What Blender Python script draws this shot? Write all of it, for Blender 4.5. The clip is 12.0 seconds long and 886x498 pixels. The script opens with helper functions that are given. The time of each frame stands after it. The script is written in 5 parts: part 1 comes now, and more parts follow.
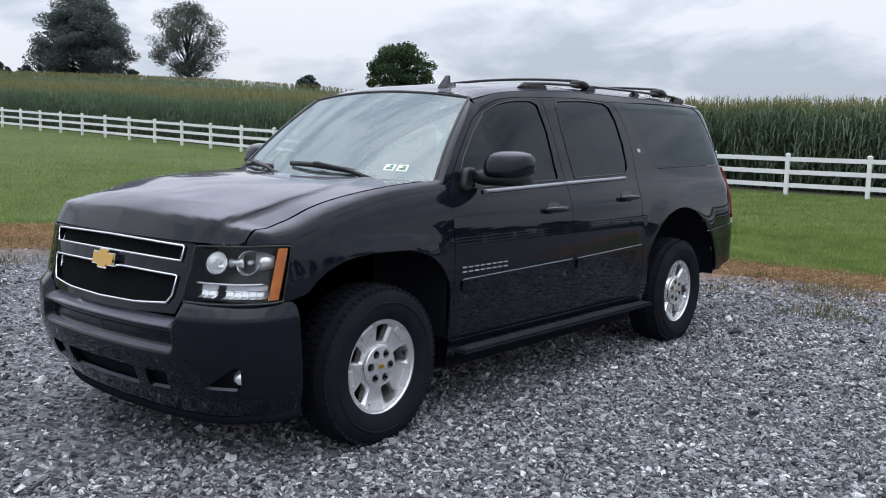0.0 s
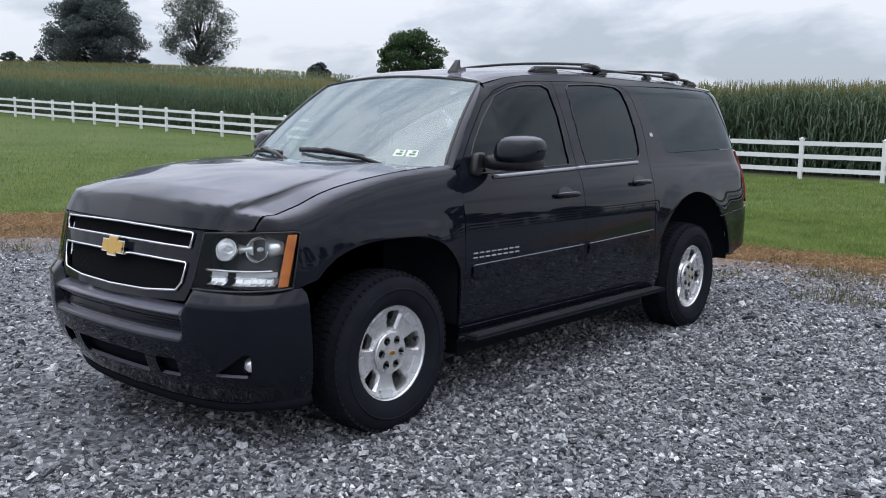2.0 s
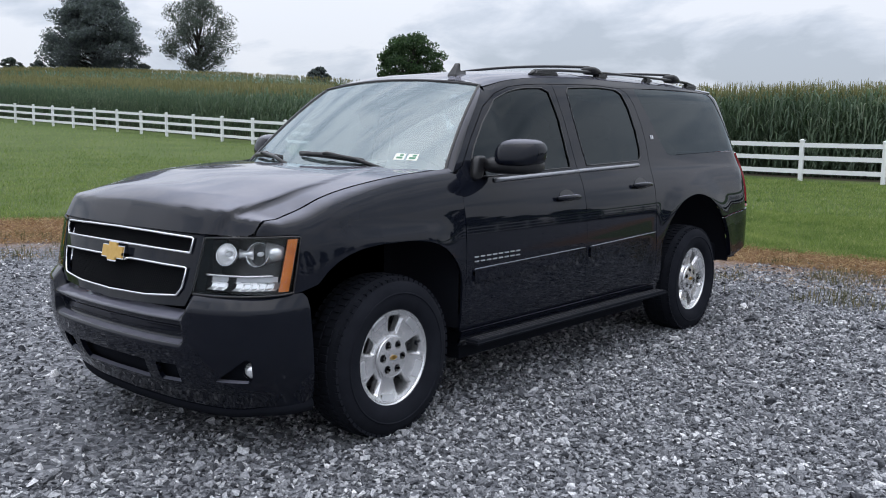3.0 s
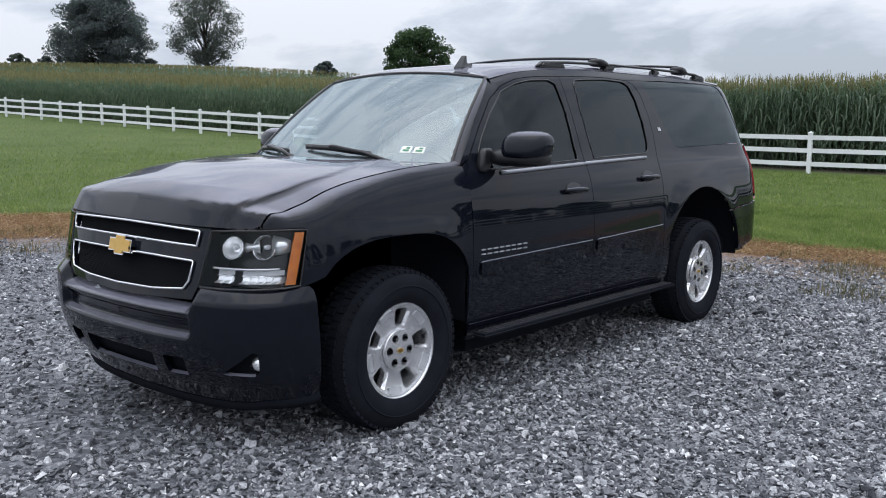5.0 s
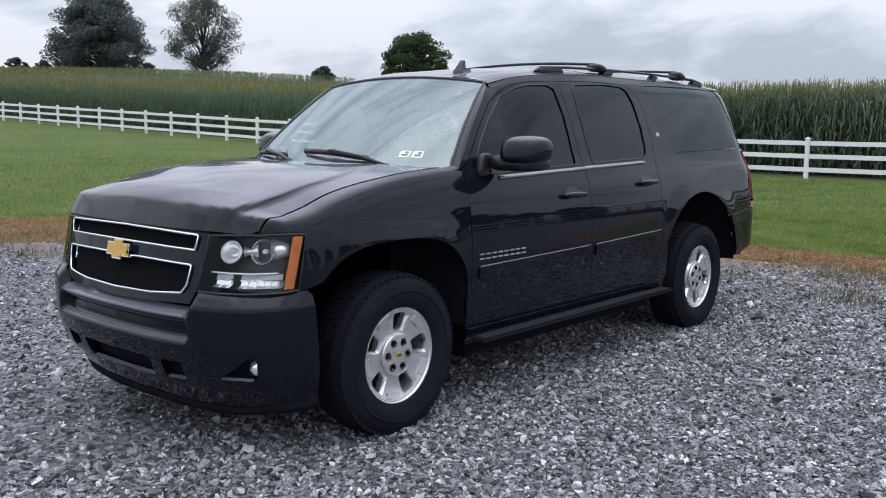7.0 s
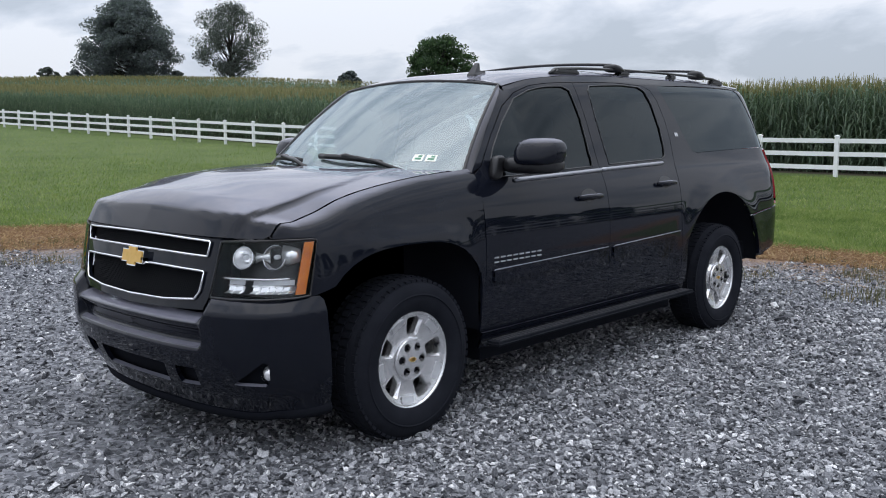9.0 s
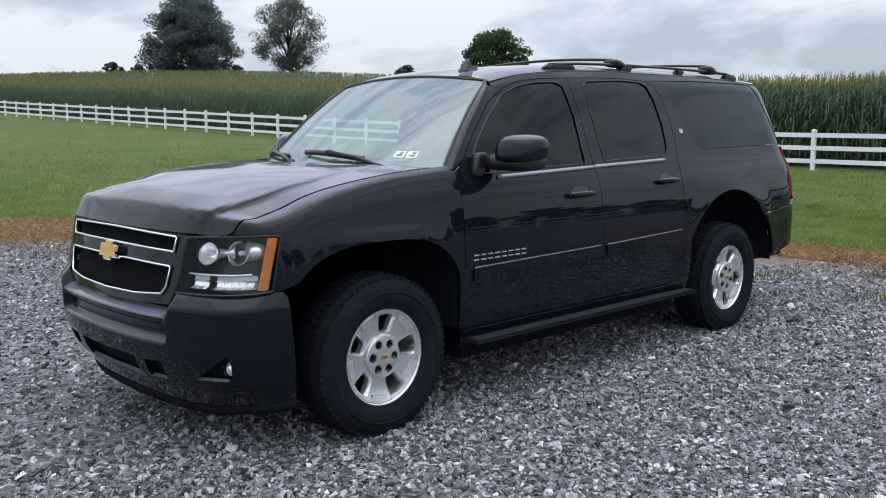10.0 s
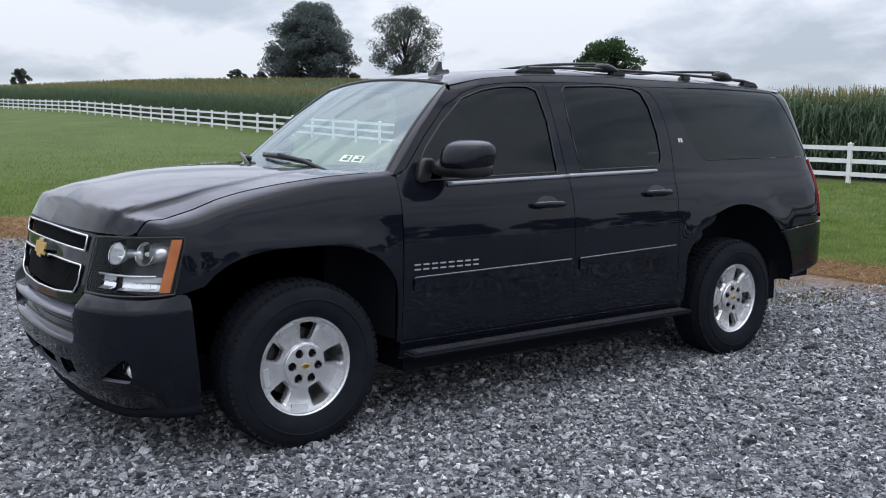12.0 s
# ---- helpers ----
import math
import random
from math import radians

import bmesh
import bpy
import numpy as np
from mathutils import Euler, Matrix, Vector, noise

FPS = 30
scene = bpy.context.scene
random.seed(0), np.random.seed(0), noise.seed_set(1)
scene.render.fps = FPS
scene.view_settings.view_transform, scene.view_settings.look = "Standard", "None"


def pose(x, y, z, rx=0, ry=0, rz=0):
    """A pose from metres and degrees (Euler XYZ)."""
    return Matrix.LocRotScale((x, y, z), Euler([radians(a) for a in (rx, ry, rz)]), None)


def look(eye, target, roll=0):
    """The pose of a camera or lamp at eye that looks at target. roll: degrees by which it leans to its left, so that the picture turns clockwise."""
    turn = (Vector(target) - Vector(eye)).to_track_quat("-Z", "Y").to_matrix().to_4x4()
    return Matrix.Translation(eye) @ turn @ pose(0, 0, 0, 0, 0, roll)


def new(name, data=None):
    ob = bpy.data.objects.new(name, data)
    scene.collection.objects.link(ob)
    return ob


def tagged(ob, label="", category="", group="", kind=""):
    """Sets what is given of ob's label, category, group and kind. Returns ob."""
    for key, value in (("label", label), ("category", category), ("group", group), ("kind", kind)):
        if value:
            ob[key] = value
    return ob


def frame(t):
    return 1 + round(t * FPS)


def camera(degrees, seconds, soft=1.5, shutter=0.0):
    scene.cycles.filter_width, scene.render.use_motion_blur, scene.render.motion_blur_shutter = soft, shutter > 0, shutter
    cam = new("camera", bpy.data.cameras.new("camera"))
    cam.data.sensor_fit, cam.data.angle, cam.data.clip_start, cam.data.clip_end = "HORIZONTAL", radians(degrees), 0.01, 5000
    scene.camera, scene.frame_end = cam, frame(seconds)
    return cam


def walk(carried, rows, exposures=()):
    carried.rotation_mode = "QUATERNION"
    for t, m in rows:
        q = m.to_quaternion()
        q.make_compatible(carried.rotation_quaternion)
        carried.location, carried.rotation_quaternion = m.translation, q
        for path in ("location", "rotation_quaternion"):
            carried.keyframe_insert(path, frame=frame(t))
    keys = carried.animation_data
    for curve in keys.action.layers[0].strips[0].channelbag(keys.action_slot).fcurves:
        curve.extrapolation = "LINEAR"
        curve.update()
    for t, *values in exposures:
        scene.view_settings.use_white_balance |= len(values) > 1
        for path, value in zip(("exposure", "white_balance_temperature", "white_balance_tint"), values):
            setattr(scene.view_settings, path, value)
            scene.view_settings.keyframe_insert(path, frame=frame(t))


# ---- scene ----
cam = camera(52.2, 12.0, 1.0)
PATH = [
    (0, (-3.168, -3.973, 1.508), (-1.642, -2.703, 1.268), 1.3),
    (0.5, (-3.159, -3.971, 1.507), (-1.638, -2.696, 1.261), 1.0),
    (1, (-3.152, -3.968, 1.502), (-1.645, -2.679, 1.247), 0.8),
    (1.5, (-3.139, -3.958, 1.497), (-1.638, -2.664, 1.228), 0.7),
    (2, (-3.139, -3.959, 1.498), (-1.632, -2.671, 1.229), 0.9),
    (2.5, (-3.13, -3.951, 1.497), (-1.622, -2.664, 1.232), 0.8),
    (3, (-3.13, -3.949, 1.497), (-1.624, -2.66, 1.236), 0.6),
    (5, (-3.122, -3.944, 1.489), (-1.627, -2.644, 1.215), 0.4),
    (5.5, (-3.125, -3.947, 1.491), (-1.627, -2.648, 1.227), 0.5),
    (6, (-3.126, -3.951, 1.491), (-1.626, -2.653, 1.236), 0.5),
    (6.5, (-3.121, -3.943, 1.487), (-1.62, -2.647, 1.226), 0.5),
    (8.5, (-3.122, -3.93, 1.486), (-1.633, -2.622, 1.219), 0.3),
    (9, (-3.062, -3.98, 1.489), (-1.603, -2.637, 1.232), -0.3),
    (9.5, (-2.901, -4.163, 1.498), (-1.484, -2.776, 1.241), -0.1),
    (10, (-2.754, -4.248, 1.499), (-1.384, -2.817, 1.23), -0.2),
    (10.5, (-2.523, -4.193, 1.487), (-1.226, -2.701, 1.191), 0.7),
    (11, (-2.354, -4.239, 1.489), (-1.101, -2.711, 1.184), 0.8),
    (11.5, (-2.204, -4.51, 1.483), (-0.988, -2.949, 1.195), 0.9),
    (12, (-1.964, -4.678, 1.48), (-0.782, -3.085, 1.229), 0.7),
]
walk(cam, [(t, look(eye, target, roll)) for t, eye, target, roll in PATH])

# ---- world and light ----
world = bpy.data.worlds.new("overcast_sky")
scene.world = world
world.use_nodes = True
wn, wl = world.node_tree.nodes, world.node_tree.links
wn.clear()
w_out = wn.new("ShaderNodeOutputWorld")
w_bg = wn.new("ShaderNodeBackground")
w_sky = wn.new("ShaderNodeTexSky")
w_sky.sky_type = "NISHITA"
w_sky.sun_disc = False
w_sky.sun_elevation = radians(84)
w_sky.sun_rotation = radians(212)
w_co = wn.new("ShaderNodeTexCoord")
w_map = wn.new("ShaderNodeMapping")
w_map.inputs["Scale"].default_value = (1.0, 1.0, 2.6)
w_map.inputs["Location"].default_value = (0.37, 1.13, 0.2)
w_n1 = wn.new("ShaderNodeTexNoise")
w_n1.inputs["Scale"].default_value = 5.2
w_n1.inputs["Detail"].default_value = 9
w_n1.inputs["Roughness"].default_value = 0.55
w_n1.inputs["Distortion"].default_value = 0.35
w_ramp = wn.new("ShaderNodeValToRGB")
w_ramp.color_ramp.elements[0].position = 0.36
w_ramp.color_ramp.elements[0].color = (6.3, 6.85, 7.75, 1)
w_ramp.color_ramp.elements[1].position = 0.54
w_ramp.color_ramp.elements[1].color = (10.3, 10.5, 11.2, 1)
w_mid = w_ramp.color_ramp.elements.new(0.45)
w_mid.color = (8.0, 8.5, 9.5, 1)
w_mix = wn.new("ShaderNodeMixRGB")
w_mix.inputs[0].default_value = 0.88
wl.new(w_co.outputs["Generated"], w_map.inputs["Vector"])
wl.new(w_map.outputs["Vector"], w_n1.inputs["Vector"])
wl.new(w_n1.outputs["Fac"], w_ramp.inputs["Fac"])
wl.new(w_sky.outputs["Color"], w_mix.inputs[1])
wl.new(w_ramp.outputs["Color"], w_mix.inputs[2])
# an overcast sky is brighter overhead than at the horizon
w_sep = wn.new("ShaderNodeSeparateXYZ")
w_up = wn.new("ShaderNodeMath")
w_up.operation = "MAXIMUM"
w_up.inputs[1].default_value = 0.0
w_grad = wn.new("ShaderNodeMath")
w_grad.operation = "MULTIPLY_ADD"
w_grad.inputs[1].default_value = 0.75
w_grad.inputs[2].default_value = 0.66
w_mul = wn.new("ShaderNodeMixRGB")
w_mul.blend_type = "MULTIPLY"
w_mul.inputs[0].default_value = 1.0
wl.new(w_co.outputs["Generated"], w_sep.inputs[0])
wl.new(w_sep.outputs["Z"], w_up.inputs[0])
wl.new(w_up.outputs[0], w_grad.inputs[0])
wl.new(w_mix.outputs["Color"], w_mul.inputs[1])
# and brighter round the veiled sun
w_dot = wn.new("ShaderNodeVectorMath")
w_dot.operation = "DOT_PRODUCT"
w_dot.inputs[1].default_value = (-0.05, 0.15, 0.987)
w_pos = wn.new("ShaderNodeMath")
w_pos.operation = "MAXIMUM"
w_pos.inputs[1].default_value = 0.0
w_pow = wn.new("ShaderNodeMath")
w_pow.operation = "POWER"
w_pow.inputs[1].default_value = 2.5
w_sum = wn.new("ShaderNodeVectorMath")
w_sum.operation = "MULTIPLY_ADD"
w_sum.inputs[1].default_value = (0.64, 0.62, 0.60)
w_blue = wn.new("ShaderNodeVectorMath")
w_blue.operation = "MULTIPLY"
w_blue.inputs[1].default_value = (0.97, 0.995, 1.03)
wl.new(w_co.outputs["Generated"], w_dot.inputs[0])
wl.new(w_dot.outputs["Value"], w_pos.inputs[0])
wl.new(w_pos.outputs[0], w_pow.inputs[0])
wl.new(w_pow.outputs[0], w_sum.inputs[0])
wl.new(w_grad.outputs[0], w_blue.inputs[0])
wl.new(w_blue.outputs[0], w_sum.inputs[2])
wl.new(w_sum.outputs[0], w_mul.inputs[2])
wl.new(w_mul.outputs["Color"], w_bg.inputs["Color"])
w_bg.inputs["Strength"].default_value = 0.122
wl.new(w_bg.outputs["Background"], w_out.inputs["Surface"])

sun_data = bpy.data.lights.new("sun", "SUN")
sun_data.energy = 0.5
sun_data.angle = radians(60)
sun_data.color = (1.0, 0.97, 0.92)
sun = new("sun", sun_data)
sun.matrix_world = look((0, 0, 30), (0.5, 0.8, 20.0))
scene.view_settings.exposure = 0.0

# ---- materials ----
def mat(name, color, rough=0.5, metal=0.0, coat=0.0, spec=0.5):
    m = bpy.data.materials.new(name)
    m.use_nodes = True
    b = m.node_tree.nodes["Principled BSDF"]
    b.inputs["Base Color"].default_value = (*color, 1)
    b.inputs["Roughness"].default_value = rough
    b.inputs["Metallic"].default_value = metal
    b.inputs["Coat Weight"].default_value = coat
    b.inputs["Coat Roughness"].default_value = 0.03
    b.inputs["Specular IOR Level"].default_value = spec
    return m


def node(m, kind, **values):
    n = m.node_tree.nodes.new(kind)
    for key, v in values.items():
        n.inputs[key.replace("_", " ")].default_value = v
    return n


def link(m, a, b):
    m.node_tree.links.new(a, b)


def bsdf(m):
    return m.node_tree.nodes["Principled BSDF"]


def ramp(m, fac, stops):
    r = m.node_tree.nodes.new("ShaderNodeValToRGB")
    els = r.color_ramp.elements
    els[0].position, els[0].color = stops[0][0], (*stops[0][1], 1)
    els[1].position, els[1].color = stops[-1][0], (*stops[-1][1], 1)
    for p, c in stops[1:-1]:
        e = els.new(p)
        e.color = (*c, 1)
    link(m, fac, r.inputs["Fac"])
    return r.outputs["Color"]


def grain(m, stops, scale=8.0, detail=6.0, bump=0.0, bump_scale=None, distance=0.01):
    """Colour from two scales of noise, with a fine bump."""
    co = node(m, "ShaderNodeTexCoord")
    n1 = node(m, "ShaderNodeTexNoise", Scale=scale, Detail=detail, Roughness=0.6)
    link(m, co.outputs["Object"], n1.inputs["Vector"])
    link(m, ramp(m, n1.outputs["Fac"], stops), bsdf(m).inputs["Base Color"])
    if bump:
        n2 = node(m, "ShaderNodeTexNoise", Scale=bump_scale or scale * 6, Detail=4.0)
        link(m, co.outputs["Object"], n2.inputs["Vector"])
        bp = node(m, "ShaderNodeBump", Strength=bump, Distance=distance)
        link(m, n2.outputs["Fac"], bp.inputs["Height"])
        link(m, bp.outputs["Normal"], bsdf(m).inputs["Normal"])
    return m


def island(m, stops, low=0.0):
    """Colour that differs from piece to piece."""
    g = node(m, "ShaderNodeNewGeometry")
    link(m, ramp(m, g.outputs["Random Per Island"], stops), bsdf(m).inputs["Base Color"])
    return m


def glass(name, tint, ior, rough=0.0, haze=0.0):
    m = bpy.data.materials.new(name)
    m.use_nodes = True
    nt = m.node_tree
    nt.nodes.clear()
    out = nt.nodes.new("ShaderNodeOutputMaterial")
    tr = nt.nodes.new("ShaderNodeBsdfTransparent")
    tr.inputs["Color"].default_value = (*tint, 1)
    gl = nt.nodes.new("ShaderNodeBsdfGlossy")
    gl.inputs["Roughness"].default_value = rough
    gl.inputs["Color"].default_value = (0.86, 0.96, 1.0, 1)
    fr = nt.nodes.new("ShaderNodeFresnel")
    fr.inputs["IOR"].default_value = ior
    mx = nt.nodes.new("ShaderNodeMixShader")
    nt.links.new(fr.outputs["Fac"], mx.inputs["Fac"])
    if haze:
        df = nt.nodes.new("ShaderNodeBsdfDiffuse")
        df.inputs["Color"].default_value = (0.56, 0.68, 0.70, 1)
        m2 = nt.nodes.new("ShaderNodeMixShader")
        m2.inputs["Fac"].default_value = haze
        nt.links.new(tr.outputs["BSDF"], m2.inputs[1])
        nt.links.new(df.outputs["BSDF"], m2.inputs[2])
        nt.links.new(m2.outputs["Shader"], mx.inputs[1])
    else:
        nt.links.new(tr.outputs["BSDF"], mx.inputs[1])
    nt.links.new(gl.outputs["BSDF"], mx.inputs[2])
    nt.links.new(mx.outputs["Shader"], out.inputs["Surface"])
    return m


PAINT = mat("black_car_paint", (0.006, 0.006, 0.007), 0.5, 0.0, 1.0, 0.0)
bsdf(PAINT).inputs["Coat IOR"].default_value = 1.33
bsdf(PAINT).inputs["Coat Roughness"].default_value = 0.03
_n = node(PAINT, "ShaderNodeTexNoise", Scale=4.0, Detail=7.0, Roughness=0.6)
_c = node(PAINT, "ShaderNodeTexCoord")
link(PAINT, _c.outputs["Object"], _n.inputs["Vector"])
_b = node(PAINT, "ShaderNodeBump", Strength=0.008, Distance=0.01)
link(PAINT, _n.outputs["Fac"], _b.inputs["Height"])
# a dust film on what faces up, bluish to paint in the sky's sheen
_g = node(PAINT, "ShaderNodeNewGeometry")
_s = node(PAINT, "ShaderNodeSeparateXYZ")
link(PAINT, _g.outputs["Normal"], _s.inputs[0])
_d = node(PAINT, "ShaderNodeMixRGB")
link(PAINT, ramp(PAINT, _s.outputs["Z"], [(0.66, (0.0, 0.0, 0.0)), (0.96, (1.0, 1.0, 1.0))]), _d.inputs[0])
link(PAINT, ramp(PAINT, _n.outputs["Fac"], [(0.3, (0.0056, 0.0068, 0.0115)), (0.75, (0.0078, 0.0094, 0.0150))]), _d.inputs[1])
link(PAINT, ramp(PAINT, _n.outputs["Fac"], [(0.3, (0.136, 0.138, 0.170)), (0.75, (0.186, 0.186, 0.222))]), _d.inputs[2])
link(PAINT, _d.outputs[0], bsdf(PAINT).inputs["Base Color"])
PLASTIC = grain(mat("black_plastic", (0.012, 0.012, 0.013), 0.6, spec=0.2), [(0.3, (0.009, 0.009, 0.01)), (0.7, (0.018, 0.018, 0.02))], 14, bump=0.3, bump_scale=400, distance=0.002)
GRILLE = mat("grille_black", (0.006, 0.0065, 0.008), 0.6, spec=0.1)
SATIN = grain(mat("satin_black_trim", (0.012, 0.012, 0.013), 0.3), [(0.3, (0.008, 0.008, 0.009)), (0.7, (0.016, 0.016, 0.018))], 20)
RUBBER = grain(mat("tyre_rubber", (0.014, 0.014, 0.014), 0.85, spec=0.06), [(0.3, (0.011, 0.0122, 0.0165)), (0.7, (0.016, 0.0175, 0.023))], 9, bump=0.25, bump_scale=120, distance=0.003)
DARK = mat("underbody_black", (0.011, 0.012, 0.016), 0.9, spec=0.03)
CHROME = mat("chrome", (0.82, 0.82, 0.84), 0.08, 1.0)
ALLOY = grain(mat("silver_alloy", (0.75, 0.76, 0.78), 0.27, 0.8), [(0.3, (0.70, 0.70, 0.71)), (0.7, (0.84, 0.84, 0.85))], 16, bump=0.06, bump_scale=90)
ALLOYDULL = grain(mat("cast_alloy", (0.5, 0.5, 0.5), 0.5, 0.6), [(0.3, (0.52, 0.53, 0.55)), (0.7, (0.64, 0.65, 0.67))], 16)
GOLD = grain(mat("gold_badge", (0.62, 0.38, 0.10), 0.35, 0.6), [(0.3, (0.6, 0.36, 0.09)), (0.7, (0.7, 0.45, 0.14))], 30)
AMBER = grain(mat("amber_lens", (0.8, 0.17, 0.01), 0.3, 0.0, 0.25), [(0.35, (0.60, 0.145, 0.008)), (0.65, (0.84, 0.260, 0.018))], 14)
RED = mat("red_lens", (0.30, 0.012, 0.014), 0.15, 0.0, 1.0)
REFLECTOR = grain(mat("lamp_reflector", (0.9, 0.9, 0.92), 0.18, 0.7), [(0.3, (0.95, 0.95, 0.96)), (0.7, (0.99, 0.99, 0.99))], 40, bump=0.2, bump_scale=60, distance=0.004)
BULB = mat("frosted_bulb", (0.85, 0.86, 0.88), 0.25, 0.0, 1.0)
# the haze is a dust film that also paints in pale sky reflection
SCREEN = glass("windscreen_glass", (0.62, 0.78, 0.78), 2.2, 0.012, 0.13)
TINT = glass("tinted_glass", (0.030, 0.036, 0.048), 1.36, 0.02)
LIGHTTINT = glass("passenger_glass", (0.78, 0.84, 0.84), 1.4)
CLEAR = glass("clear_lens", (0.98, 0.99, 0.99), 1.28)
CLOTH = grain(mat("grey_seat_cloth", (0.1, 0.1, 0.1), 0.9), [(0.3, (0.07, 0.07, 0.075)), (0.7, (0.13, 0.125, 0.12))], 25, bump=0.4, bump_scale=300)
CABIN = grain(mat("grey_cabin_plastic", (0.06, 0.06, 0.06), 0.7), [(0.3, (0.05, 0.05, 0.05)), (0.7, (0.085, 0.085, 0.083))], 12)
BADGE = mat("bright_letter_metal", (0.62, 0.63, 0.65), 0.3, 0.7)
STICKER = mat("white_sticker", (0.75, 0.78, 0.72), 0.5)
STICKERGREEN = mat("green_print", (0.06, 0.22, 0.12), 0.5)
BELT = mat("belt_trim", (0.33, 0.34, 0.37), 0.3, 0.6)
RIB = mat("grey_step_rib", (0.05, 0.05, 0.055), 0.6, spec=0.2)
MIRROR = mat("mirror_glass", (0.85, 0.86, 0.88), 0.02, 1.0)
VINYL = grain(mat("white_vinyl", (0.8, 0.8, 0.8), 0.35), [(0.25, (0.72, 0.74, 0.74)), (0.6, (0.84, 0.85, 0.86))], 1.5, bump=0.05, bump_scale=20)
BARK = grain(mat("bark", (0.06, 0.05, 0.04), 0.9), [(0.3, (0.018, 0.016, 0.014)), (0.7, (0.05, 0.044, 0.038))], 3, bump=0.6, bump_scale=12, distance=0.05)


def leafmat(name, stops, rough=0.55, spec=0.25):
    m = island(mat(name, (0.05, 0.08, 0.03), rough, spec=spec), stops)
    # thin leaves let part of the light through
    nt = m.node_tree
    tl = nt.nodes.new("ShaderNodeBsdfTranslucent")
    mx = nt.nodes.new("ShaderNodeMixShader")
    mx.inputs["Fac"].default_value = 0.38
    colour = bsdf(m).inputs["Base Color"].links[0].from_socket
    gain = nt.nodes.new("ShaderNodeMixRGB")
    gain.blend_type = "MULTIPLY"
    gain.inputs[0].default_value = 1.0
    gain.inputs[2].default_value = (1.55, 1.75, 1.3, 1)
    link(m, colour, gain.inputs[1])
    link(m, gain.outputs[0], tl.inputs["Color"])
    link(m, bsdf(m).outputs[0], mx.inputs[1])
    link(m, tl.outputs[0], mx.inputs[2])
    link(m, mx.outputs[0], nt.nodes["Material Output"].inputs["Surface"])
    return m


# LEAF1 and LEAF2 hold the bluish haze of distance in their colour
LEAF1 = leafmat("hazed_maple_leaves", [(0.0, (0.070, 0.082, 0.096)), (0.5, (0.094, 0.110, 0.120)), (1.0, (0.122, 0.142, 0.142))])
LEAF2 = leafmat("hazed_grey_green_leaves", [(0.0, (0.055, 0.066, 0.066)), (0.5, (0.074, 0.088, 0.084)), (1.0, (0.100, 0.116, 0.105))])
LEAF3 = leafmat("dense_green_leaves", [(0.0, (0.02, 0.04, 0.02)), (0.5, (0.036, 0.066, 0.03)), (1.0, (0.065, 0.10, 0.042))])
CORN = leafmat("corn_leaves", [(0.0, (0.082, 0.116, 0.086)), (0.5, (0.112, 0.156, 0.108)), (0.9, (0.150, 0.194, 0.135)), (1.0, (0.21, 0.24, 0.18))], 0.6, 0.2)
TASSEL = leafmat("corn_tassels", [(0.0, (0.12, 0.12, 0.06)), (0.6, (0.175, 0.16, 0.082)), (1.0, (0.23, 0.20, 0.11))])
GRASS = leafmat("grass_blades", [(0.0, (0.120, 0.168, 0.046)), (0.5, (0.152, 0.200, 0.060)), (0.9, (0.195, 0.240, 0.082)), (1.0, (0.29, 0.28, 0.14))])
# the lawn grows lighter and darker in patches
_g = node(GRASS, "ShaderNodeNewGeometry")
_n = node(GRASS, "ShaderNodeTexNoise", Scale=1.3, Detail=5.0, Roughness=0.65)
link(GRASS, _g.outputs["Position"], _n.inputs["Vector"])
_m = node(GRASS, "ShaderNodeMixRGB")
_m.blend_type = "MULTIPLY"
_m.inputs[0].default_value = 1.0
_src = bsdf(GRASS).inputs["Base Color"].links[0].from_socket
link(GRASS, _src, _m.inputs[1])
link(GRASS, ramp(GRASS, _n.outputs["Fac"], [(0.32, (0.52, 0.62, 0.52)), (0.5, (0.95, 0.96, 0.95)), (0.7, (1.32, 1.2, 1.28))]), _m.inputs[2])
for _l in list(_src.links):
    if _l.to_node != _m:
        link(GRASS, _m.outputs[0], _l.to_socket)
STRAW = leafmat("dry_straw", [(0.0, (0.12, 0.062, 0.035)), (0.5, (0.235, 0.138, 0.078)), (1.0, (0.42, 0.31, 0.20))], 0.8, 0.1)
WEED = leafmat("sparse_weeds", [(0.0, (0.06, 0.068, 0.038)), (0.6, (0.125, 0.108, 0.064)), (1.0, (0.22, 0.165, 0.10))], 0.8, 0.1)
STONE = island(mat("crushed_limestone", (0.2, 0.2, 0.22), 0.8, spec=0.3),
               [(0.0, (0.042, 0.044, 0.051)), (0.25, (0.122, 0.127, 0.139)), (0.5, (0.216, 0.221, 0.235)), (0.72, (0.312, 0.319, 0.338)), (0.92, (0.455, 0.462, 0.48)), (1.0, (0.72, 0.72, 0.73))])
_g = node(STONE, "ShaderNodeTexCoord")
_n = node(STONE, "ShaderNodeTexNoise", Scale=110.0, Detail=5.0)
link(STONE, _g.outputs["Object"], _n.inputs["Vector"])
_v = node(STONE, "ShaderNodeMixRGB")
_v.blend_type = "MULTIPLY"
_v.inputs[0].default_value = 1.0
_src = bsdf(STONE).inputs["Base Color"].links[0].from_socket
link(STONE, _src, _v.inputs[1])
link(STONE, ramp(STONE, _n.outputs["Fac"], [(0.32, (0.62, 0.62, 0.63)), (0.5, (1.0, 1.0, 1.0)), (0.68, (1.38, 1.37, 1.35))]), _v.inputs[2])
link(STONE, _v.outputs[0], bsdf(STONE).inputs["Base Color"])
_b = node(STONE, "ShaderNodeBump", Strength=0.8, Distance=0.005)
